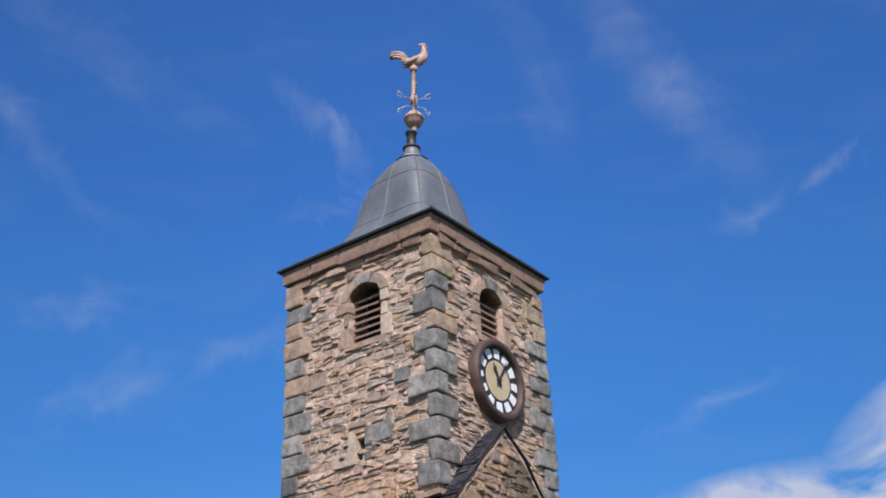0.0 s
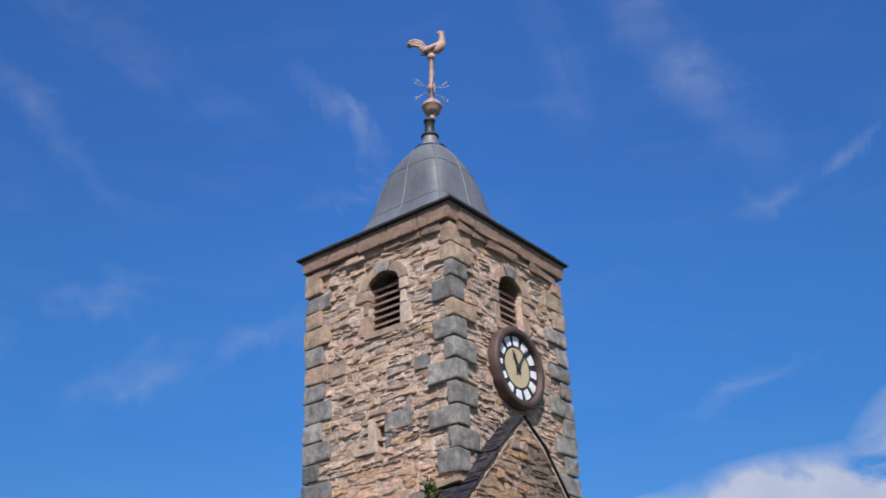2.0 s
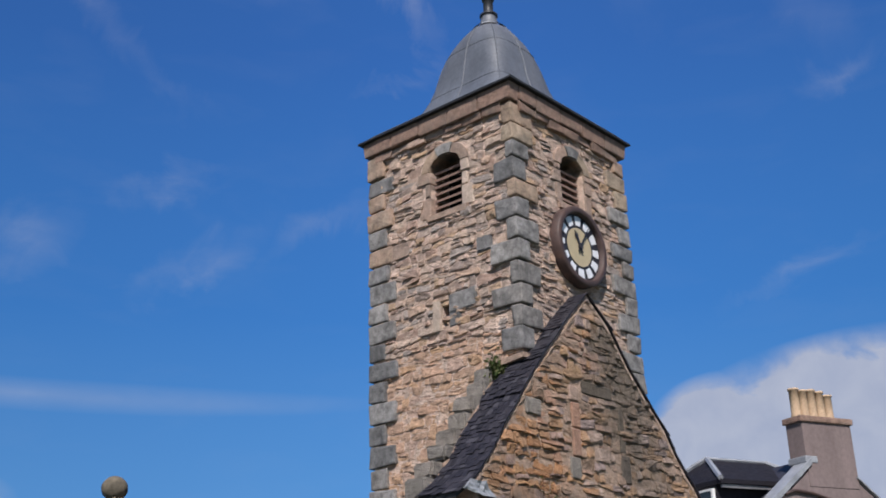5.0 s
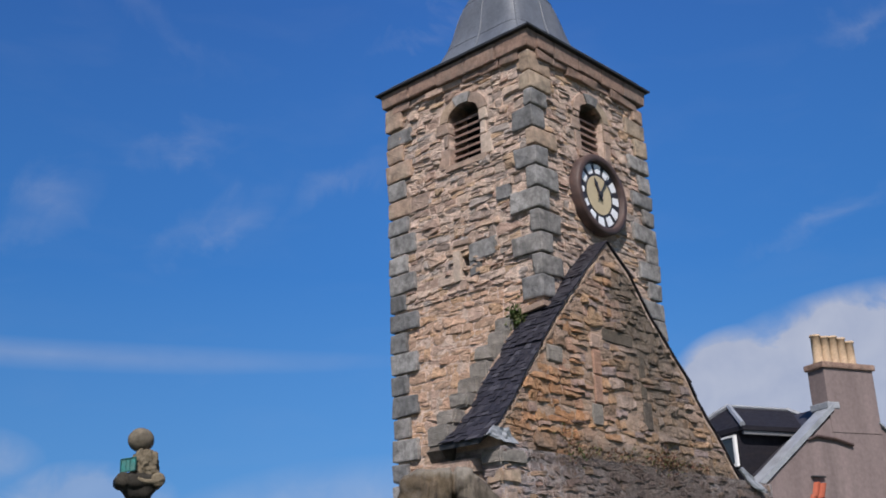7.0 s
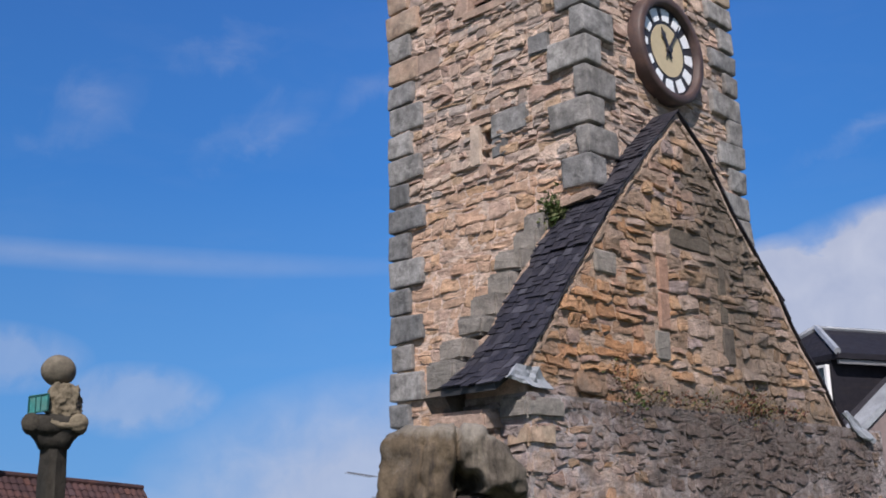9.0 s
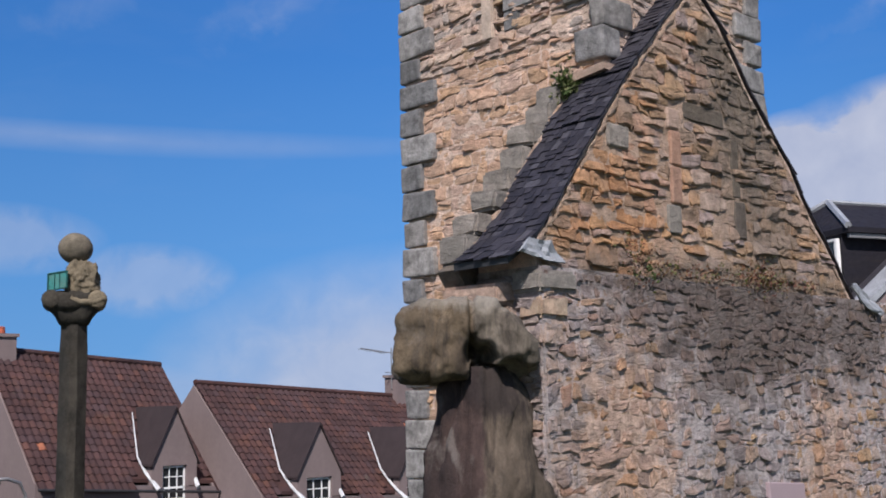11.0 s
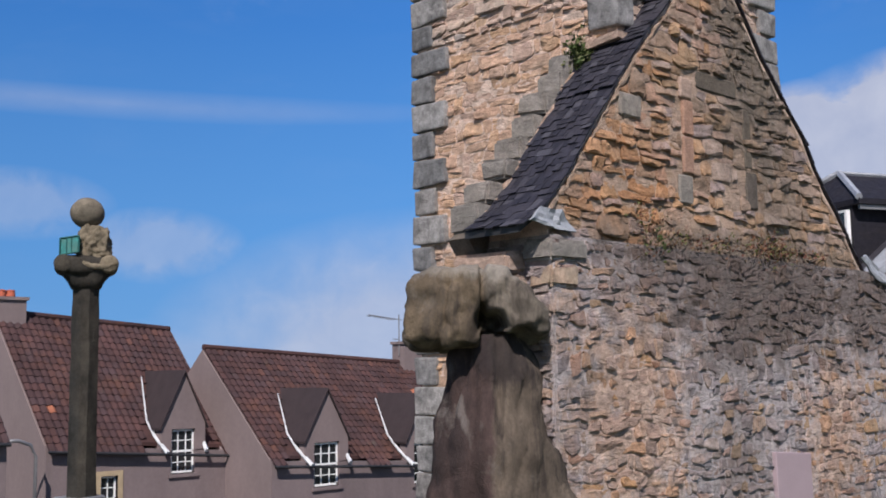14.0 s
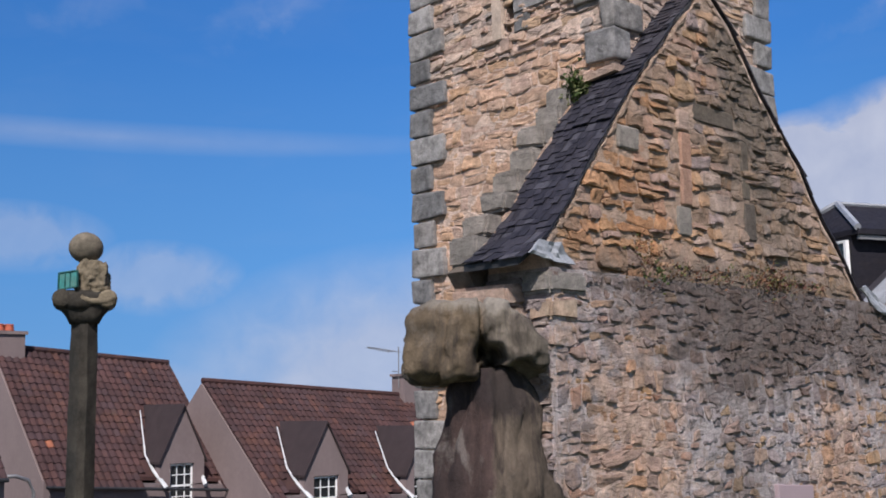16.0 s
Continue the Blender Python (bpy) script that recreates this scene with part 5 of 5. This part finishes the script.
    bmesh.ops.create_uvsphere(bm, u_segments=28, v_segments=18, radius=0.178)
    for v in bm.verts:
        v.co = c + v.co * (1 + 0.04 * noise.noise(v.co * 6)) * 1.0 + Vector((0, 0, 3.475))
        v.co.z = 3.475 + (v.co.z - 3.475) * 0.93
    part("ball", bm, M_BALL, cross, "lichened stone ball", True)
    # a four-legged iron guard round the foot of the shaft
    guard = thing("iron_guard", "grey painted four-legged guard round the cross shaft", "guard rail")
    z = 0.44
    corners = [c + turn @ Vector((x, y, 0)) for x, y in ((0.17, 0.17), (-0.17, 0.17), (-0.17, -0.17), (0.17, -0.17))]
    for k in range(4):
        a, b = corners[k], corners[(k + 1) % 4]
        part("top_rail", fixed(tube([(a.x, a.y, z), (b.x, b.y, z)], 0.022, 6)), M_GREYPAINT, guard)
        d = (a - c).normalized() * 0.2
        part("leg", fixed(tube([(a.x, a.y, z), (a.x + d.x, a.y + d.y, ground_z(a.x, a.y) - 0.02)], 0.028, 6)), M_GREYPAINT, guard)


build_menhir()
build_cross()


# ---------------------------------------------------------------- cottages beyond, down the slope
def sash(parent, x0, x1, y, z0, z1, cols=3, rows=4):
    """A white sash window facing -y, its glass set back."""
    win = part("window", box(x0, x1, y, y + 0.05, z0, z1), M_GLASS, parent)
    f = 0.05
    for a, b, c, d in ((x0, x1, z0, z0 + f * 1.3), (x0, x1, z1 - f, z1), (x0, x0 + f, z0, z1), (x1 - f, x1, z0, z1), (x0, x1, (z0 + z1) / 2 - 0.03, (z0 + z1) / 2 + 0.03)):
        part("frame", box(a, b, y - 0.04, y + 0.01, c, d), M_PAINT, win)
    for k in range(1, cols):
        x = x0 + (x1 - x0) * k / cols
        part("glazing_bar", box(x - 0.014, x + 0.014, y - 0.025, y + 0.005, z0 + f, z1 - f), M_PAINT, win)
    for k in range(1, rows):
        z = z0 + (z1 - z0) * k / rows
        part("glazing_bar", box(x0 + f, x1 - f, y - 0.025, y + 0.005, z - 0.014, z + 0.014), M_PAINT, win)
    return win


def pantiles(house, plane, x0, x1, run, skip=None):
    """Clay pantiles, course by course, from the eave to the ridge. plane(x, s): the point s metres up the slope."""
    rnd = random.Random(int(x0 * 100))
    verts, faces = [], []
    up = Vector((0, -0.67, 0.74))
    step, wide = 0.3, 0.23
    rows = int((run + 0.2) / step) + 1
    for r in range(rows):
        s = r * step - 0.2
        x = x0
        while x < x1 - 0.02:
            w = min(wide, x1 - x)
            if not (skip and skip(x + w / 2, s)):
                jitter = rnd.uniform(-0.012, 0.012)
                lift = rnd.uniform(0, 0.012)
                o = len(verts)
                end = min(s + step + 0.08, run)
                for q, (dx, h) in enumerate(((0.0, 0.0), (0.3, -0.012), (0.62, 0.03), (0.85, 0.042), (1.02, 0.012))):
                    a = plane(x + dx * w, s + jitter) + up * (0.04 + h * 0.8 + lift)
                    b = plane(x + dx * w, end) + up * (0.012 + h)
                    verts += [a, b, a - up * 0.02]
                for q in range(4):
                    i, j = o + 3 * q, o + 3 * q + 3
                    faces += [(i, j, j + 1, i + 1), (i + 2, j + 2, j, i)]
            x += wide
    me = bpy.data.meshes.new("tile_covering")
    me.from_pydata(verts, [], faces)
    me.materials.append(M_TILE)
    ob = new("tile_covering", me)
    ob.parent = house
    tagged(ob, "weathered dark red clay pantiles", kind="stuff")


def cottage(label, x0, x1, y0, depth, eave, ridge, fall, dormers, windows, gable_m, chimneys=()):
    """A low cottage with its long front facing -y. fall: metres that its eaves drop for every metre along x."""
    house = thing("cottage", label, "house", "row of cottages")
    yr = y0 + depth / 2

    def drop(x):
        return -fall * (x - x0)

    foot = -4.6
    t = 0.35

    def front(u, z, d):
        return Vector((u, y0 - d, z))

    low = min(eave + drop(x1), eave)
    cuts = [(a, b, max(c, foot), min(d, low)) for a, b, c, d in [*windows, *[(q - w / 2, q + w / 2, c, d) for q, w, c, d, *_ in dormers]] if c < low - 0.05]
    part("wall", wall_cells(x0 + 0.006, x1 - 0.006, foot, low, cuts, front, t), M_HARL, house)
    ends = [x0 + 0.006]
    for q, w, *_ in sorted(dormers):
        ends += [q - w / 2, q + w / 2]
    ends.append(x1 - 0.006)
    for a, b in zip(ends[::2], ends[1::2]):
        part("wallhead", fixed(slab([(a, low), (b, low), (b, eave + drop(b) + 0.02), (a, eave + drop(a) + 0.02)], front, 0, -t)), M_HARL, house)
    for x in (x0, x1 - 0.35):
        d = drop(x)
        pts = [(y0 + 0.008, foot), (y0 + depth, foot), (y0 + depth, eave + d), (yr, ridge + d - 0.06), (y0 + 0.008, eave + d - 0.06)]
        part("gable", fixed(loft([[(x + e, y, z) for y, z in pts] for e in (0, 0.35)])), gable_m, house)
    part("back_wall", box(x0 + 0.35, x1 - 0.35, y0 + depth - t, y0 + depth, foot, low), M_HARL, house)
    rise = ridge - eave
    run = math.hypot(depth / 2, rise)

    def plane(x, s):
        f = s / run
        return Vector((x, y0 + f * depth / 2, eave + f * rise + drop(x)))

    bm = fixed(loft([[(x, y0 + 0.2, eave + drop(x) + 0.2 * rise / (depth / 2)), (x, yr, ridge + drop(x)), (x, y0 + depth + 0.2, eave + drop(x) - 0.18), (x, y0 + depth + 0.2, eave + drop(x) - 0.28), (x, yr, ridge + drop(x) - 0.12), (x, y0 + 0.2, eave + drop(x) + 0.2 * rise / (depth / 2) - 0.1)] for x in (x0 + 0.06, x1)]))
    roof = part("roof", bm, M_TILE, house)
    part("ridge_tiles", fixed(tube([(x, yr, ridge + drop(x) + 0.04) for x in np.linspace(x0 + 0.05, x1, 12)], 0.1, 8)), M_TILE, roof)
    part("gutter", fixed(tube([(x0, y0 - 0.2, eave - 0.14), (x1, y0 - 0.2, eave - 0.14 + drop(x1))], 0.045, 8)), M_EDGE, house)

    def in_dormer(x, s):
        p = plane(x, s)
        for q, w, c, d, apex, half in dormers:
            if abs(x - q) < half * (apex - p.z) / (apex - (eave + drop(q))) - 0.02 and p.z < apex:
                return True
        return False

    pantiles(house, plane, x0 + 0.02, x1, run, in_dormer)
    slope = rise / (depth / 2)
    for q, w, c, d, apex, half in dormers:
        e = eave + drop(q)
        dorm = part("dormer", fixed(slab([(q - w / 2 - 0.35, max(d - 1.3, e)), (q - w / 2, max(d - 1.3, e)), (q - w / 2, d), (q + w / 2, d), (q + w / 2, max(d - 1.3, e)), (q + w / 2 + 0.35, max(d - 1.3, e)), (q + w / 2 + 0.35, d + 0.16), (q, apex), (q - w / 2 - 0.35, d + 0.16)], front, 0.02, -0.3)), gable_m, house)
        hw = w / 2 + 0.42
        sh = d + 0.06
        yr_d, ys_d = y0 + (apex - e) / slope, y0 + max(0.0, sh - e) / slope
        for side in (-1, 1):
            ring = [(q, y0 - 0.1, apex + 0.05), (q + side * hw, y0 - 0.1, sh), (q + side * hw, ys_d + 0.1, sh), (q, yr_d + 0.1, apex + 0.05)]
            bm = bmesh.new()
            a = [bm.verts.new(p) for p in ring]
            b = [bm.verts.new(Vector(p) - Vector((0, 0, 0.07))) for p in ring]
            bm.faces.new(a)
            bm.faces.new(b[::-1])
            for i in range(4):
                bm.faces.new((a[i], b[i], b[(i + 1) % 4], a[(i + 1) % 4]))
            part("dormer_roof", fixed(bm), M_FELT, dorm)
            # cheek below the little roof
            cheek = [(q + side * (w / 2 + 0.33), y, z) for y, z in ((y0, e - 0.02), (ys_d, sh), (y0, sh))]
            bm = fixed(loft([cheek, [(x - side * 0.06, y, z) for x, y, z in cheek]]))
            part("cheek", bm, M_FELT, dorm)
            line = [(q + side * (hw - 0.16), y0 - 0.26, e - 0.05), (q + side * (hw - 0.03), y0 + 0.3, e + 0.3 * slope + 0.14), (q + side * (hw + 0.0), ys_d + 0.05, sh + 0.2), (q + side * 0.3, y0 + (apex - 0.3 - e) / slope, apex - 0.13)][:4 if side < 0 else 3]
            part("valley_flashing", fixed(tube(line, [0.075, 0.05, 0.03, 0.018][:len(line)], 6)), M_FLASHWHITE, dorm, "white painted valley flashing")
        sash(dorm, q - w / 2 + 0.01, q + w / 2 - 0.01, y0 + 0.1, c + 0.02, d - 0.02)
        part("sill", box(q - w / 2 - 0.1, q + w / 2 + 0.1, y0 - 0.07, y0 + 0.12, c - 0.1, c), M_HARL, dorm)
    for a, b, c, d in windows:
        if d - c > 1.7:
            part("door", box(a + 0.02, b - 0.02, y0 + 0.2, y0 + 0.25, c, d - 0.02), M_BEZEL, house)
        else:
            sash(house, a + 0.02, b - 0.02, y0 + 0.12, c + 0.02, d - 0.02, 2, 4)
            part("sill", box(a - 0.15, b + 0.15, y0 - 0.05, y0 + 0.1, c - 0.12, c - 0.002), M_SURROUND, house)
        for p, q in ((a - 0.15, a), (b, b + 0.15)):
            part("window_margin", box(p, q, y0 - 0.03, y0 + 0.1, c, d + 0.14), M_SURROUND, house)
        part("window_margin", box(a, b, y0 - 0.03, y0 + 0.1, d, d + 0.14), M_SURROUND, house)
    for x, wd, h, pot in chimneys:
        z = ridge + drop(x)
        stack = part("chimney", box(x - wd / 2, x + wd / 2, yr - 0.35, yr + 0.35, z - 0.9, z + h), M_HARL2, house)
        part("cope", box(x - wd / 2 - 0.06, x + wd / 2 + 0.06, yr - 0.41, yr + 0.41, z + h, z + h + 0.1), M_HARL3, stack)
        for k in range(pot):
            px = x + (k - (pot - 1) / 2) * 0.3
            part("chimney_pot", lathe([(0.14, z + h + 0.1), (0.15, z + h + 0.14), (0.135, z + h + 0.28), (0.15, z + h + 0.3), (0.12, z + h + 0.33)], (px, yr), 12), M_REDPOT, stack)
    return house


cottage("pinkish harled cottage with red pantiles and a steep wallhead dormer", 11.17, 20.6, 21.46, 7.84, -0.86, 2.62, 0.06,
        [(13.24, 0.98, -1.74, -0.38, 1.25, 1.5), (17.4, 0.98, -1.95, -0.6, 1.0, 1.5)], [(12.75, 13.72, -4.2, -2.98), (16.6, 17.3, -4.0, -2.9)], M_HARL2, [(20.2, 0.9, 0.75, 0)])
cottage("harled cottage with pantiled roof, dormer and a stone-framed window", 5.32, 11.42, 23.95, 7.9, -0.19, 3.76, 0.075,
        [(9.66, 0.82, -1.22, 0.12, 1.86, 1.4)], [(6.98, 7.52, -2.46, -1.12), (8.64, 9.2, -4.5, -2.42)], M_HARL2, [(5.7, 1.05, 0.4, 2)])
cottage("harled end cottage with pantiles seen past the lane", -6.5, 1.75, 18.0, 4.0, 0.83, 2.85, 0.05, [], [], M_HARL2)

lamp = thing("bent_pipe", "grey painted pipe bent over at its head beside the cottage", "pipe")
part("pipe", fixed(tube([(3.95, 23.4, 0.05), (4.3, 23.4, 0.05), (4.65, 23.4, -0.08), (4.8, 23.4, -0.4), (4.8, 23.4, -4.4)], 0.05, 8)), M_GREYPAINT, lamp, smooth=True)

vent = thing("wall_vent", "small dark triangular vent hood on the cottage wall", "vent")
part("hood", fixed(loft([[(11.72, 21.455, -2.68), (11.98, 21.455, -2.68), (11.85, 21.455, -2.38)], [(11.74, 21.36, -2.68), (11.96, 21.36, -2.68), (11.85, 21.42, -2.42)]])), M_EDGE, vent)

aerial = thing("television_aerial", "thin rooftop television aerial on the chimney", "aerial")
part("mast", fixed(tube([(19.72, 25.3, 2.4), (19.72, 25.3, 3.95)], 0.022, 6)), M_GREYPAINT, aerial)
part("boom", fixed(tube([(19.85, 25.3, 3.75), (18.35, 25.5, 3.92)], 0.016, 6)), M_GREYPAINT, aerial)
for k in range(9):
    x = 18.45 + 0.14 * k
    part("rod", fixed(tube([(x, 25.2, 3.9 - 0.113 * (x - 18.35)), (x, 25.75, 3.9 - 0.113 * (x - 18.35))], 0.008, 4)), M_GREYPAINT, aerial)
part("boom", fixed(tube([(19.75, 25.3, 3.0), (19.4, 25.3, 3.02)], 0.016, 6)), M_GREYPAINT, aerial)


# ---------------------------------------------------------------- tall house behind the tower
def build_tall_house():
    house = thing("tall_house", "tall pinkish harled house with slate dormer and chimney stack", "house")
    house.matrix_world = pose(7.87, -0.46, 0.09, 0, 0, -22.2) @ Matrix.Scale(0.88, 4)
    foot = -0.95
    pts = [(-3.0, foot), (3.5, foot), (3.5, 2.6), (0.24, 5.0), (-3.0, 2.6)]
    part("gable", fixed(loft([[(u, v, z) for u, z in pts] for v in (0, 0.5)])), M_HARL3, house)
    part("gable", fixed(loft([[(u, v, z) for u, z in pts] for v in (8.5, 9)])), M_HARL3, house)
    part("wall", box(-3.0, -2.6, 0.5, 8.5, foot, 2.6), M_HARL2, house)
    part("wall", box(3.1, 3.5, 0.5, 8.5, foot, 2.6), M_HARL2, house)
    part("roof", fixed(loft([[(-3.2, v, 2.42), (0.24, v, 4.97), (3.7, v, 2.42), (3.7, v, 2.3), (0.24, v, 4.83), (-3.2, v, 2.3)] for v in (0.3, 8.9)])), M_SLATE, house)
    for a, b in (((-3.1, 2.55), (-0.2, 4.75)), ((3.6, 2.55), (0.98, 4.52))):
        ring = []
        for v in (-0.05, 0.34):
            ring.append([(a[0], v, a[1]), (b[0], v, b[1]), (b[0], v, b[1] + (0.13 if a[0] < 0 else 0.04)), (a[0], v, a[1] + (0.13 if a[0] < 0 else 0.04))])
        part("skew", fixed(loft(ring)), M_FLASH, house, "pale lead-covered skew")
    stack = part("chimney", box(-0.3, 1.03, -0.012, 0.45, 4.3, 5.66, 0.01), M_HARL3, house)
    part("stack_foot", box(-0.34, -0.02, -0.03, 0.48, 4.78, 4.92, 0.02), M_FLASH, stack)
    part("cope", box(-0.35, 1.08, -0.06, 0.5, 5.62, 5.75, 0.025), M_CORNICE, stack)
    rnd = random.Random(2)
    for k in range(5):
        u = -0.14 + 0.225 * k
        top = 6.42 - 0.02 * k - rnd.uniform(0, 0.05)
        bm = lathe([(0.115, 5.74), (0.115, 5.8), (0.1, 5.84), (0.098, top - 0.05), (0.115, top - 0.04), (0.115, top), (0.085, top)], (u, 0.26), 14)
        part("chimney_pot", bm, M_POT, stack, smooth=True)
    # ragged drip line and clay tiles low on the gable
    part("string_course", fixed(tube([(-1.0, -0.02, 4.12), (-0.75, -0.04, 4.2), (-0.3, -0.04, 4.16), (0.16, -0.04, 4.05)], 0.035, 6)), M_BEZEL, house)
    for row in range(3):
        for k in range(2):
            u, z = -0.92 + 0.15 * k - 0.12 * row, 3.3 - 0.24 * row - 0.02 * k
            bm = fixed(loft([[(u + 0.075 * math.cos(a) - 0.11 * y, -0.03 - 0.05 * math.sin(a) - 0.02 * y, z - 0.28 * y) for a in np.linspace(0, math.pi, 7)] for y in (0.0, 1.0)]))
            part("clay_tile", bm, M_REDPOT, house)
    part("tile_hood", box(-1.02, -0.7, -0.07, 0.01, 3.38, 3.42, 0.01), M_EDGE, house)
    # slate-hung dormer with a hipped roof and lead hips
    dorm = part("dormer", box(-1.92, 0.4, 0.9, 3.0, 2.9, 4.42), M_HUNG, house, "slate-hung dormer")
    roof = [(-1.95, 0.7, 4.5), (0.6, 0.7, 4.5), (0.6, 3.2, 4.5), (-1.95, 3.2, 4.5), (-1.25, 1.9, 5.12), (0.35, 1.9, 5.12)]
    bm = bmesh.new()
    vs = [bm.verts.new(p) for p in roof] + [bm.verts.new((x, y, z - 0.09)) for x, y, z in roof[:4]]
    for q in ((0, 1, 5, 4), (1, 2, 5), (2, 3, 4, 5), (3, 0, 4), (0, 6, 7, 1), (1, 7, 8, 2), (2, 8, 9, 3), (3, 9, 6, 0), (6, 9, 8, 7)):
        bm.faces.new([vs[i] for i in q])
    droof = part("dormer_roof", fixed(bm), M_HUNG, dorm)
    for a, b in ((0, 4), (4, 5), (5, 1), (3, 4)):
        p, q = Vector(roof[a]), Vector(roof[b])
        part("lead_hip", fixed(tube([p + Vector((0, 0, 0.02)), q + Vector((0, 0, 0.02))], 0.06 if (a, b) != (4, 5) else 0.04, 6)), M_FLASH, droof)
    part("eave_strip", box(-1.9, 0.55, 0.74, 0.79, 4.33, 4.4), M_GREYPAINT, dorm)
    win = part("window", box(-1.96, -1.93, 1.0, 2.8, 3.75, 4.3), M_GLASS, dorm)
    for a, b, c, d in ((0.95, 1.0, 3.72, 4.34), (2.8, 2.86, 3.72, 4.34), (1.0, 2.8, 4.3, 4.34), (1.0, 2.8, 3.72, 3.77), (1.9, 1.94, 3.78, 4.29)):
        part("frame", box(-2.0, -1.925, a, b, c, d), M_PAINT, win)


build_tall_house()


# ---------------------------------------------------------------- plants in the masonry
def plant(name, label, material, where, count, size, seed, spread, droop=0.3):
    rnd = random.Random(seed)
    verts, faces = [], []
    for _ in range(count):
        c = Vector(where) + Vector((rnd.gauss(0, spread[0]), rnd.gauss(0, spread[1]), rnd.gauss(0, spread[2])))
        d = Vector((rnd.uniform(-1, 1), rnd.uniform(-1, 0.2), rnd.uniform(-droop, 1))).normalized()
        side = d.cross(Vector((rnd.uniform(-1, 1), rnd.uniform(-1, 1), rnd.uniform(-1, 1)))).normalized()
        l, w = size * rnd.uniform(0.6, 1.5), size * rnd.uniform(0.16, 0.4)
        o = len(verts)
        bend = side.cross(d) * l * 0.15
        verts += [c, c + d * l * 0.45 + side * w + bend, c + d * l, c + d * l * 0.45 - side * w + bend]
        faces += [(o, o + 1, o + 2), (o, o + 2, o + 3)]
    me = bpy.data.meshes.new(name)
    me.from_pydata(verts, [], faces)
    me.materials.append(material)
    tagged(new(name, me), label, "plant", "plants on the masonry", "stuff")


plant("wall_shrub", "bushy green plant rooted beside the slates", M_LEAF, (-0.17, 0.34, 4.6), 760, 0.055, 1, (0.06, 0.05, 0.12))
plant("ledge_plant", "small green plant on the wall ledge", M_LEAF, (-0.02, -0.37, 2.84), 38, 0.045, 2, (0.09, 0.025, 0.05))
for i, (x, n, zs) in enumerate(((-0.15, 120, 0.17), (0.3, 40, 0.05), (0.7, 45, 0.05), (1.1, 50, 0.05), (1.75, 110, 0.07), (2.1, 190, 0.1), (2.4, 80, 0.06), (2.9, 50, 0.05))):
    plant("ledge_weeds", "dry reddish weeds growing along the wall ledge", M_WEED, (x, -0.37, 2.84 + zs * 0.7), int(n * 1.4), 0.034, 20 + i, (0.14, 0.03, zs))


# ---------------------------------------------------------------- stones of the walls
HOLES_L = [(LOUVRE_L[0] - 0.15, LOUVRE_L[1] + 0.15, LOUVRE_L[2] - 0.09, LOUVRE_L[3] + 0.13), (SLIT[0] - 0.02, SLIT[1] + 0.02, SLIT[2] - 0.02, SLIT[3] + 0.03)]
HOLES_R = [(LOUVRE_R[0] - 0.15, LOUVRE_R[1] + 0.15, LOUVRE_R[2] - 0.09, LOUVRE_R[3] + 0.13)]


def gable_span(z):
    return [(max(along(LEFT, z + 0.03) + 0.03, -1.45), along(RIGHT, z + 0.05) - 0.03)]


def face_l(z):
    return [(0.1, W - 0.1)]


def face_r(z):
    return [(0.1, W - 0.05)]


pointing("pointing", 0.02, W - 0.02, BASE, TOP - 0.02, lambda z: [(0.0, W)], at_left, M_MORTAR, build_tower_now, 1, True, HOLES_L, depth=0.001, rise=0.022)
pointing("pointing", 0.02, W - 0.02, 3.4, TOP - 0.02, lambda z: [(0.0, W)], at_right, M_MORTAR, build_tower_now, 2, False, HOLES_R, depth=0.002)
pointing("pointing", -1.5, 4.9, 2.76, 5.86, gable_span, on_gable, M_OCHREMORTAR, gable, 3, depth=0.004, rise=0.02)
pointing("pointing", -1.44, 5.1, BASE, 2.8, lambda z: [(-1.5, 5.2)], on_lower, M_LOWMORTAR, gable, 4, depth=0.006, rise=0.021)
tower_stones = rubble(5.3, TOP - 0.1, face_l, at_left, 31, True, high=0.1, long=0.215, proud=(0.004, 0.042), gap=0.008, jitter=0.42, holes=HOLES_L, under=-0.08, split=0.3)
low_stones = rubble(BASE, 5.3, face_l, at_left, 36, True, high=0.11, long=0.23, proud=(0.002, 0.024), gap=0.007, jitter=0.42, under=-0.06, split=0.26)
lay(low_stones, "stone", M_TOWERLOW, build_tower_now, lambda u, z: z > 3.6)
tower_stones += rubble(3.4, TOP - 0.1, face_r, at_right, 32, False, high=0.095, long=0.2, proud=(0.004, 0.04), gap=0.008, jitter=0.42, holes=HOLES_R, under=-0.08, split=0.3)
lay(tower_stones, "stone", M_TOWER, build_tower_now, lambda u, z: False)
gable_stones = rubble(2.78, 5.86, gable_span, on_gable, 33, False, high=0.115, long=0.235, proud=(0.004, 0.042), gap=0.008, jitter=0.4, under=-0.14, holes=[b[:4] for b in BLOCKED])
lay(gable_stones, "stone", M_GABLE, gable, lambda u, z: u < 1.9)
lower_stones = rubble(BASE, 2.78, lambda z: [(-1.43, 5.1)], on_lower, 34, False, high=0.105, long=0.175, proud=(0.002, 0.03), gap=0.014, jitter=0.52, under=-0.1)
lower_stones += rubble(BASE, 2.75, lambda z: [(-0.33, 0.66)], on_return, 35, True, long=0.22)
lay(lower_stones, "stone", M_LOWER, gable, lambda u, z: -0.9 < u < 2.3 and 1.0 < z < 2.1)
